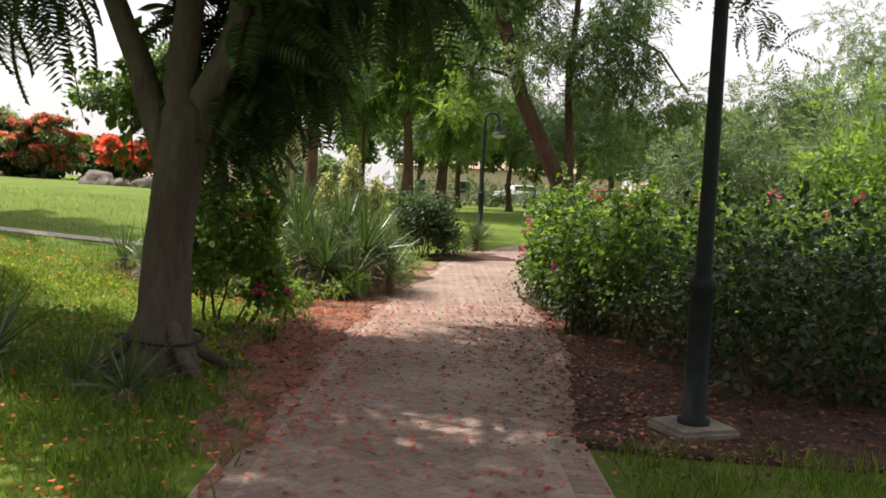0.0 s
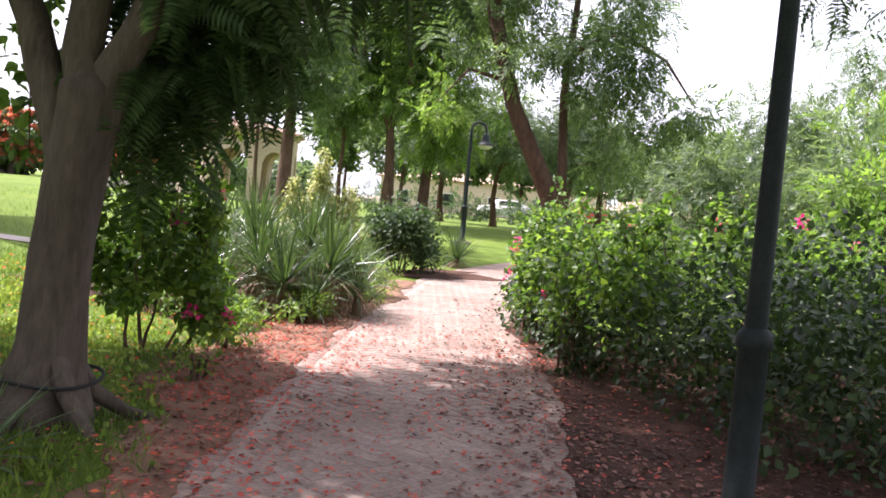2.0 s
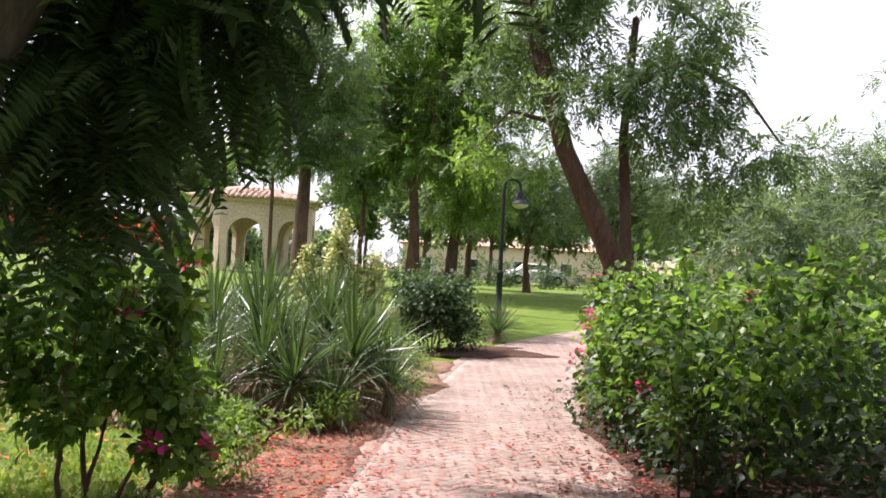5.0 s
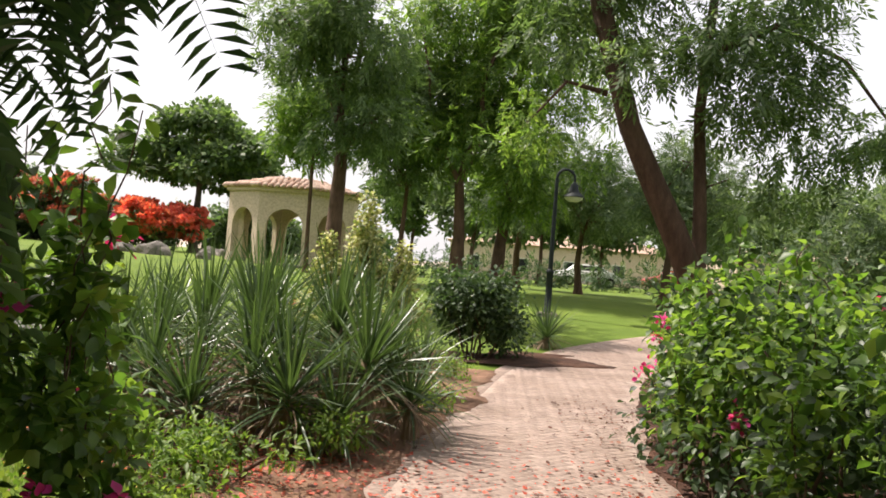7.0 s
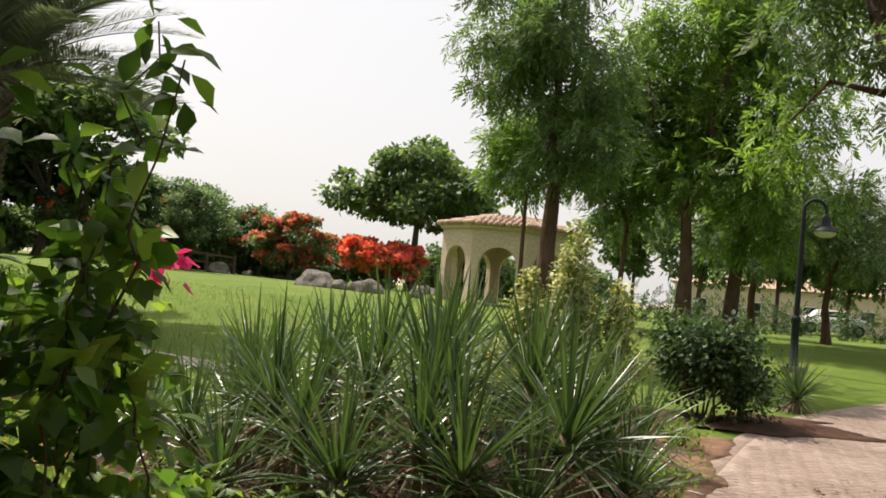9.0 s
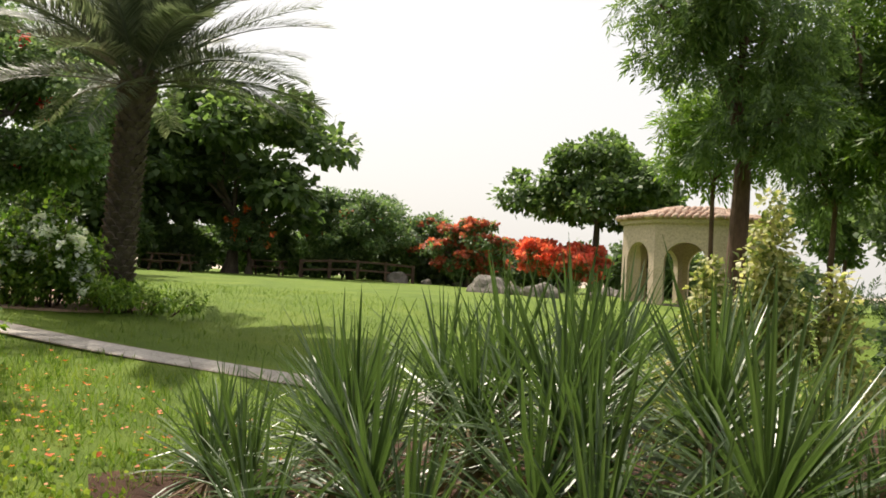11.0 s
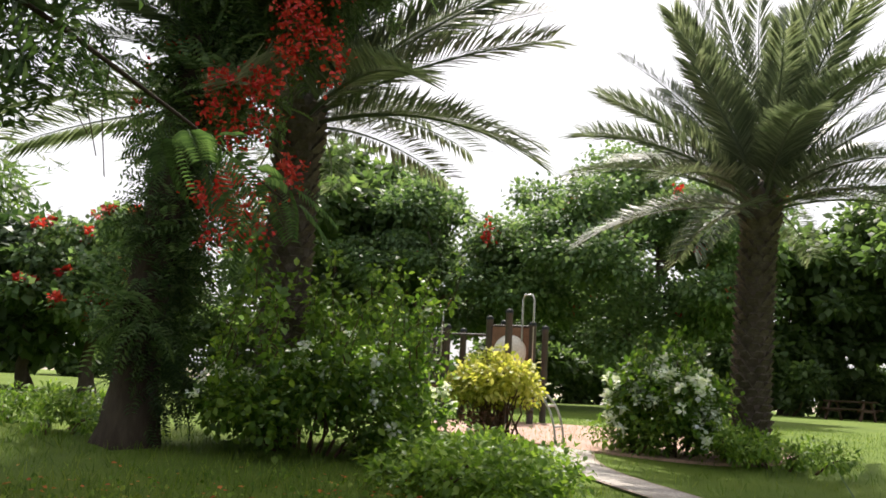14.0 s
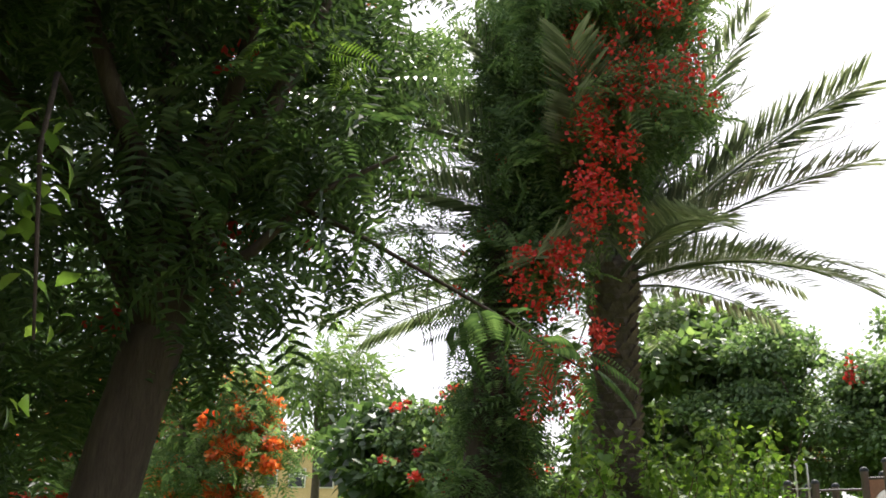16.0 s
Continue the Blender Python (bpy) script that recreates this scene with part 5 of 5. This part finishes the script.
for k, (x, y, n, w) in enumerate([(-11.1, 18.0, 1100, 0.5), (-10.55, 18.45, 900, 0.5), (-12.0, 9.9, 900, 0.6), (-13.2, 9.2, 800, 0.6), (-11.6, 16.8, 600, 0.4)]):
    cl = [(w * rng.normal() * 0.8, w * rng.normal() * 0.6, 0.12 + 0.22 * rng.random(), 0.2) for _ in range(14)]
    bush("weed", x, y, "knee-high leafy weeds on the lawn edge", cl, int(n * 1.8), LONGLEAF, 0.085, WEED, 100 + k, (), 6, "weeds", "weeds on the lawn edge")

# ---- trees at the end of the walk ----
rng = np.random.default_rng(51)
cl = crown_clumps((-0.4, -0.2, 4.7), (2.0, 2.0, 1.9), 60, 0.5, rng, -0.75)
cl += [(-0.6, 0.7, 2.9, 0.38), (-0.2, -0.9, 2.7, 0.4), (-1.2, -0.9, 2.2, 0.42), (-1.4, -0.2, 2.9, 0.42), (0.2, -1.3, 3.2, 0.45), (0.4, 0.9, 3.5, 0.4), (0.3, 1.3, 3.3, 0.3), (-0.5, -0.7, 3.0, 0.45), (-0.8, -1.0, 3.4, 0.5), (-0.5, -1.0, 2.4, 0.42), (-1.5, -0.6, 2.4, 0.5), (-1.5, -1.3, 3.0, 0.5), (-0.6, 0.5, 2.7, 0.36), (-0.9, 0.1, 2.5, 0.4), (-0.6, 1.0, 3.1, 0.32), (-0.2, -0.6, 1.9, 0.3), (-1.0, -1.2, 1.8, 0.4), (0.5, 0.0, 2.65, 0.34), (0.35, 0.5, 2.85, 0.34), (0.5, -0.3, 3.1, 0.4), (0.3, 0.3, 3.25, 0.4), (-0.3, 0.2, 2.4, 0.35), (0.3, 0.8, 2.7, 0.3), (0.2, -0.7, 2.5, 0.35)]
cl += [(-1.0, 0.9 + 0.3 * k, 4.2 + 0.35 * (k % 3), 0.45) for k in range(3)] + [(-0.9, -1.4 + 0.4 * k, 2.2 + 0.3 * (k % 2), 0.36) for k in range(4)]
end_tree = tree(-5.65, 8.75, "dark leaning flame tree with feathery leaves and red blossom", [(0, 0, 0), (-0.02, 0.04, 0.8), (-0.04, 0.2, 1.7), (-0.05, 0.34, 2.35)], 0.2, cl, 4800, MIDFEATHER, 0.38, DARKLEAF, BARKDARK, 151, 8, flowers=(700, FLAME, 0.06, 0.4), droop=0.35, flat=0.7, sides=12, taper=0.8)
limb("limb", [(-0.05, 0.3, 2.2), (-0.02, 0.5, 2.75), (-0.02, 0.68, 3.24), (0.0, 1.0, 4.0), (-0.1, 1.3, 5.0)], 0.12, 0.03, BARKDARK, end_tree, 7, 9)
limb("limb", [(-0.05, 0.3, 2.2), (-0.1, 0.27, 2.9), (-0.2, 0.2, 3.7), (-0.4, -0.1, 5.0)], 0.13, 0.04, BARKDARK, end_tree, 9, 9)
limb("limb", [(-0.02, 0.45, 2.6), (0.05, 0.85, 2.8), (0.0, 1.15, 3.15), (-0.05, 1.6, 3.4)], 0.045, 0.012, BARKDARK, end_tree, 10, 7)
# Sunlight on these fronds is a brighter leaf colour than the crown's dark one.
foliage("sunlit_spray", [(0.55, 1.25, 3.78, 0.14), (0.55, 1.5, 3.72, 0.12), (0.5, 1.02, 3.82, 0.12)], 15, FINEFEATHER, 0.27, BRIGHT, rng, 0.5, 0.6, 0.2, end_tree, "feathery leaves coloured yellow-green for the sun on them")
limb("limb", [(-0.1, 0.5, 3.4), (-0.3, 1.4, 3.0), (-0.6, 2.2, 2.6), (-0.9, 2.7, 2.35)], 0.02, 0.006, BARKDARK, end_tree, 8, 6)
foliage("spray", [(-0.3, 1.4, 2.95, 0.25), (-0.6, 2.1, 2.6, 0.25), (-0.85, 2.6, 2.4, 0.2)], 34, FINEFEATHER, 0.36, FERN, rng, 0.6, 0.5, 0.2, end_tree)

cl = [(0.16 * rng.normal(), 0.02 + 0.09 * z + 0.15 * rng.normal(), z, 0.36) for z in np.arange(0.9, 7.6, 0.2)]
cl += crown_clumps((0.3, 1.35, 6.4), (1.4, 1.3, 1.9), 60, 0.46, rng, -0.95)
cl += [(0.2, 1.05, 4.3, 0.36), (0.2, 0.95, 3.6, 0.32), (0.1, 0.75, 2.9, 0.3), (0.1, 0.6, 2.1, 0.3), (0, -0.9, 5.6, 0.45), (0, -0.5, 4.9, 0.35), (0, -0.4, 6.3, 0.55), (0, -1.2, 6.5, 0.55), (0.1, 0.9, 5.1, 0.4), (0, -1.0, 4.3, 0.36), (0, -0.65, 3.9, 0.3), (0.1, -1.5, 5.0, 0.45)]
vine_tree = tree(-10.95, 10.65, "vine-clad flame tree hung with scarlet blossom", [(0, 0, 0), (0.02, 0.02, 1.2), (0, 0.2, 3.0), (0.1, 0.45, 5.2)], 0.26, cl, 6600, MIDFEATHER, 0.36, FLAMELEAF, BARKDARK, 152, 12, flowers=(900, FLAME, 0.06, 0.3), droop=0.3, flat=0.8, shell=0.25, taper=0.75)
limb("limb", [(0.2, -0.2, 3.6), (1.1, 0.2, 3.3), (1.8, 0.6, 2.6), (1.9, 0.75, 1.9)], 0.02, 0.005, BARKDARK, end_tree, 17, 6)
tagged(foliage("vine_spray", [(1.85 + 0.05 * rng.normal(), 0.62 + 0.06 * rng.normal(), 1.75 + 0.12 * k, 0.12) for k in range(9)], 46, LEAF, 0.085, BRIGHT, rng, 0.5, 1.0, 0.2, end_tree, "pale heart-shaped vine leaves"), kind="stuff")
foliage("vine_foliage", [(0.12 * rng.normal(), 0.02 + 0.09 * z + 0.12 * rng.normal(), z, 0.36) for z in np.arange(0.5, 7.0, 0.16)], 2600, MIDFEATHER, 0.27, DARKLEAF, rng, 0.5, 0.9, 0.3, vine_tree, "dark vine leaves sheathing the trunk")
knots = []
for n, y0, y1, z0, z1 in ((80, 1.0, 2.4, 5.2, 7.4), (36, 1.0, 1.65, 3.7, 5.2), (18, 0.4, 1.0, 3.0, 3.6), (20, 0.45, 1.0, 2.0, 2.5), (6, 1.15, 1.3, 2.6, 2.85)):
    knots += [(0.95 + 0.7 * rng.random(), y0 + (y1 - y0) * rng.random(), z0 + (z1 - z0) * rng.random(), 0.19) for _ in range(n)]
tagged(foliage("blossom", knots, 4800, PETALSHAPE, 0.047, FLAME, rng, 0.0, 1.0, 0.1, vine_tree), kind="stuff")
for k in range(3):
    limb("vine", [(0.1, -0.55 - 0.12 * k, 4.2), (0.12, -0.6 - 0.14 * k, 3.4), (0.1 + 0.05 * k, -0.5 - 0.1 * k, 2.7 + 0.2 * k)], 0.008, 0.006, BARK, vine_tree, 30 + k, 5, label="thin hanging vine")

# overhanging tree right of the lamp
rng = np.random.default_rng(61)
# Only the hanging sprays show; the unseen crown is widened to shade the hedge.
cl = crown_clumps((-0.2, 0.4, 5.1), (3.0, 2.6, 0.9), 40, 0.6, rng, -0.5)
over = tree(4.2, 4.8, "feathery-leaved tree overhanging the hedge", [(0, 0, 0), (0.05, 0.0, 1.5), (-0.1, 0.1, 3.2)], 0.16, cl, 2600, MIDFEATHER, 0.4, FERN, BARK, 161, 8, flowers=(60, PINK, 0.05, 0.3), droop=0.15)
limb("limb", [(-0.1, 0.1, 3.2), (-1.0, 0.8, 3.6), (-1.7, 1.2, 3.4), (-2.15, 1.5, 2.9)], 0.05, 0.008, BARK, over, 9, 6)
foliage("hanging_spray", [(-2.3, 1.3, 3.1, 0.2), (-2.05, 1.5, 2.85, 0.16), (-2.5, 1.5, 3.2, 0.18), (-1.9, 1.45, 2.62, 0.1), (-2.15, 1.45, 3.3, 0.16)], 74, MIDFEATHER, 0.2, FERN, rng, 0.4, 0.7, 0.3, over)

# Unseen trees, added to cut the skylight on the foreground path and hedge.
for k, (x, y, h) in enumerate([(-3.4, -3.6, 8.5), (3.0, -3.0, 8.0), (0.3, -8.5, 9.5), (-7.5, -7.0, 9.0), (7.0, -6.5, 9.0), (-3.5, -13.0, 10.0), (5.0, -13.0, 10.0)]):
    round_tree(x, y, "unseen dense tree added behind the start to block skylight", h, 1.4, (3.2, 2.8), 7000, 0.42, DARKLEAF, BARK, 170 + k, 0.24, BROAD, 44, 0.95, limbs=5, group="shade trees behind the start")


# ---- grass and litter ----
def sown(name, boxes, n, template, lo, hi, material, label, category, seed, upright=True, lift=0.0, keep=None, thin=0.0):
    rng = np.random.default_rng(1000 + seed)
    areas = np.array([(b[1] - b[0]) * (b[3] - b[2]) * b[4] for b in boxes])
    pick = rng.choice(len(boxes), n, p=areas / areas.sum())
    b = np.array(boxes)[pick]
    x, y = b[:, 0] + (b[:, 1] - b[:, 0]) * rng.random(n), b[:, 2] + (b[:, 3] - b[:, 2]) * rng.random(n)
    x, y = x + 0.45 * rng.normal(size=n), y + 0.45 * rng.normal(size=n)
    if keep is not None:
        k = keep(x, y)
        x, y = x[k], y[k]
    if thin:
        tuft = np.sin(x * 5.1 + 2 * np.sin(y * 3.3)) * np.sin(y * 4.7 + 1.3 * np.sin(x * 2.9))
        k = rng.random(len(x)) < 0.55 + thin * tuft
        x, y = x[k], y[k]
    m = len(x)
    pos = np.stack([x, y, lie(x, y) + lift], -1)
    if upright:
        along = unit(rng.normal(size=(m, 3)) * 0.4 + np.array([0, 0, 1.0]))
        up = unit(rng.normal(size=(m, 3)))
    else:
        along = unit(rng.normal(size=(m, 3)) * np.array([1, 1, 0.12]))
        up = unit(rng.normal(size=(m, 3)) * 0.25 + np.array([0, 0, 1.0]))
    s = lo + (hi - lo) * rng.random(m) ** 1.6
    ob = part(name, spread(name, template, pos, frames_of(along, up), s, material))
    return tagged(ob, label, category, kind="stuff")


BLADE3 = (np.array([(-0.035, 0, 0), (0.035, 0, 0), (0.028, 0.55, 0.06), (-0.028, 0.55, 0.06), (0, 1, 0.25)], float), np.array([(0, 1, 2), (0, 2, 3), (3, 2, 4)]))


def off_path(x, y):
    soil = left_edge(y) - 0.02 - 0.75 * ease(4.5, 9, y) + 0.22 * np.sin(y * 3.7 + 1.1 * np.sin(x * 9)) * np.sin(x * 11 + y * 6)
    inside = (x > soil) & (x < right_edge(y) + 0.1)
    hedge = (x > right_edge(y)) & (y > 5.4)
    yb = (y > 11.0) & (x > left_edge(y) - 1.3 - 2.7 * ease(11, 13, y))
    d = np.abs(y - (15.75 + 0.42 * (x + 8.9)))
    return ~(inside | hedge | yb | ((d < 0.5) & (x < -2)))


sown("grass", [(-4.5, -1.0, 2.6, 7.5, 3.0), (-9.0, -1.6, 7.5, 15.5, 1.2), (1.0, 3.6, 2.4, 5.6, 3.0), (-12, -4.5, 9.0, 15.5, 0.9)], 125000, BLADE3, 0.045, 0.13, BLADE, "short green lawn grass blades", "grass", 1, keep=off_path, thin=0.35)
sown("grass", [(-22, -3.5, 15.5, 26, 1.0)], 36000, BLADE3, 0.05, 0.12, BLADE, "short green lawn grass blades", "grass", 2, keep=off_path, thin=0.3)
sown("grass", [(-4.5, -1.15, 2.6, 7.2, 1.0), (1.05, 3.4, 2.6, 5.3, 0.8)], 9000, BLADE3, 0.09, 0.19, BLADE, "tall unmown grass tufts under the trees", "grass", 8, keep=off_path, thin=0.6)
CLOVER = make_leaf(0.42, 0.04, 0.05)
sown("groundcover", [(-4.0, -1.2, 3.0, 9.5, 1.0), (-9.0, -2.0, 8.0, 14.0, 0.8)], 15000, CLOVER, 0.018, 0.05, WEED, "small yellow-green weeds in the grass", "weeds", 3, lift=0.04, keep=off_path, thin=0.45)
sown("groundcover", [(-8.0, -4.0, 9.0, 12.6, 1.0), (-3.6, -1.9, 7.6, 10.5, 0.7)], 14000, CLOVER, 0.025, 0.06, CLOVERLEAF, "yellow-green clover patches in the lawn", "weeds", 9, lift=0.055, keep=off_path, thin=0.55)
sown("petals", [(-9.0, -1.0, 7.5, 14.5, 1.0), (-4.5, -1.0, 3.0, 8.0, 0.7)], 3000, PETALSHAPE, 0.022, 0.055, ORANGE, "orange-red petals fallen on the grass", "petals", 4, False, 0.06, off_path)
sown("petals", [(-1.2, 1.6, 3.0, 12.5, 1.0)], 3000, PETALSHAPE, 0.016, 0.045, PETAL, "red petals scattered on the brick path", "petals", 5, False, 0.03, lambda x, y: (x > left_edge(y)) & (x < right_edge(y)))
sown("petals", [(-2.2, -0.8, 5.0, 12.5, 1.6), (1.0, 2.2, 5.0, 12.0, 0.25)], 6500, PETALSHAPE, 0.018, 0.045, PETAL, "red petals scattered on bare soil", "petals", 6, False, 0.032, lambda x, y: ~off_path(x, y))
sown("dry_leaves", [(1.0, 5.0, 5.0, 7.6, 1.5), (0.9, 2.2, 7.6, 16.0, 0.7), (0.8, 1.5, 5.2, 11.0, 2.0), (-2.3, -0.9, 5.0, 12.5, 1.0)], 8000, PETALSHAPE, 0.018, 0.055, DRYLEAF, "brown dry leaves on path and soil", "leaf litter", 7, False, 0.035)


# ---- bricks ----
def brick_mesh(name, l, w, h, material):
    bm = bmesh.new()
    box(bm, (l, w, h), (0, 0, -h / 2))
    top = [e for e in bm.edges if all(v.co.z > -1e-6 for v in e.verts)]
    bmesh.ops.bevel(bm, geom=top, offset=0.0028, segments=1, affect="EDGES")
    me = bpy.data.meshes.new(name)
    bm.to_mesh(me)
    bm.free()
    me.materials.append(material)
    return me


PAVER = brick_mesh("brick", 0.1925, 0.0925, 0.03, BRICK)
spots = []
rot = radians(45)
for i in range(-130, 130):
    for j in range(-90, 90):
        for kind in (0, 1):
            u = 0.1 * i + (0.1 if kind == 0 else 0.05)
            v = 0.1 * i + (0.05 if kind == 0 else 0.1)
            a, b = (u + 0.2 * j, v - 0.2 * j) if kind == 0 else (u + 0.2 * j, v - 0.2 * j + 0.1)
            x, y = a * math.cos(rot) - b * math.sin(rot), a * math.sin(rot) + b * math.cos(rot)
            y += 12.0
            if 2.6 < y < 23.8 and float(left_edge(y)) + 0.26 < x < float(right_edge(y)) - 0.26:
                spots.append((x, y, 45 if kind == 0 else 135))
for side, edge in ((1, left_edge), (-1, right_edge)):
    y = 2.6
    while y < 23.8:
        slope = math.degrees(math.atan2(float(edge(y + 0.05) - edge(y - 0.05)), 0.1))
        spots.append((float(edge(y)) + side * 0.1, y, -slope))
        y += 0.1
rng = np.random.default_rng(71)
seen = set()
near, rest = [], []
for x, y, a in spots:
    key = (round(x, 2), round(y, 2), a)
    if key in seen:
        continue
    seen.add(key)
    tilt = math.atan2(float(lie(x, y + 0.1) - lie(x, y - 0.1)), 0.2)
    m = Matrix.Translation((x, y, float(lie(x, y)) + 0.0214 + 0.0003 * rng.normal())) @ Matrix.Rotation(tilt, 4, "X") @ pose(0, 0, 0, rng.normal() * 0.1, rng.normal() * 0.12, a + rng.normal() * 0.8)
    (near if 6.2 < y < 7.75 and len(near) < 300 else rest).append(m)
for m in near:
    part("brick", PAVER, path_bed).matrix_basis = m
bv = np.array([v.co[:] for v in PAVER.vertices])
PAVER.calc_loop_triangles()
bt = np.array([t.vertices[:] for t in PAVER.loop_triangles])
turns = np.array([np.array(m.to_3x3()) for m in rest])
places = np.array([m.translation[:] for m in rest])
tagged(part("brick_field", spread("brick_field", (bv, bt), places, turns, np.ones(len(rest)), BRICK), path_bed), kind="stuff")
SLAB = brick_mesh("paver", 0.2585, 0.1585, 0.03, GREYPAVE)
run = 0.0
for k in range(len(side_line) - 1):
    seg = np.linalg.norm(side_line[k + 1] - side_line[k])
    while run < seg:
        c = side_line[k] + (side_line[k + 1] - side_line[k]) * run / seg
        for s in (-0.13, 0.13):
            q = c + side_way[k] * s
            w3 = Vector((*side_way[k], float(lie(*(q + side_way[k] * 0.1)) - lie(*(q - side_way[k] * 0.1))) / 0.2)).normalized()
            d2 = np.array([-side_way[k][1], side_way[k][0]])
            d3 = Vector((*d2, float(lie(*(q + d2 * 0.1)) - lie(*(q - d2 * 0.1))) / 0.2)).normalized()
            m = Matrix((w3, d3, w3.cross(d3))).transposed().to_4x4()
            part("paver", SLAB, side_path).matrix_basis = Matrix.Translation((q[0], q[1], float(lie(*q)) + 0.0235 + 0.0004 * rng.normal())) @ m
        run += 0.16
    run -= seg
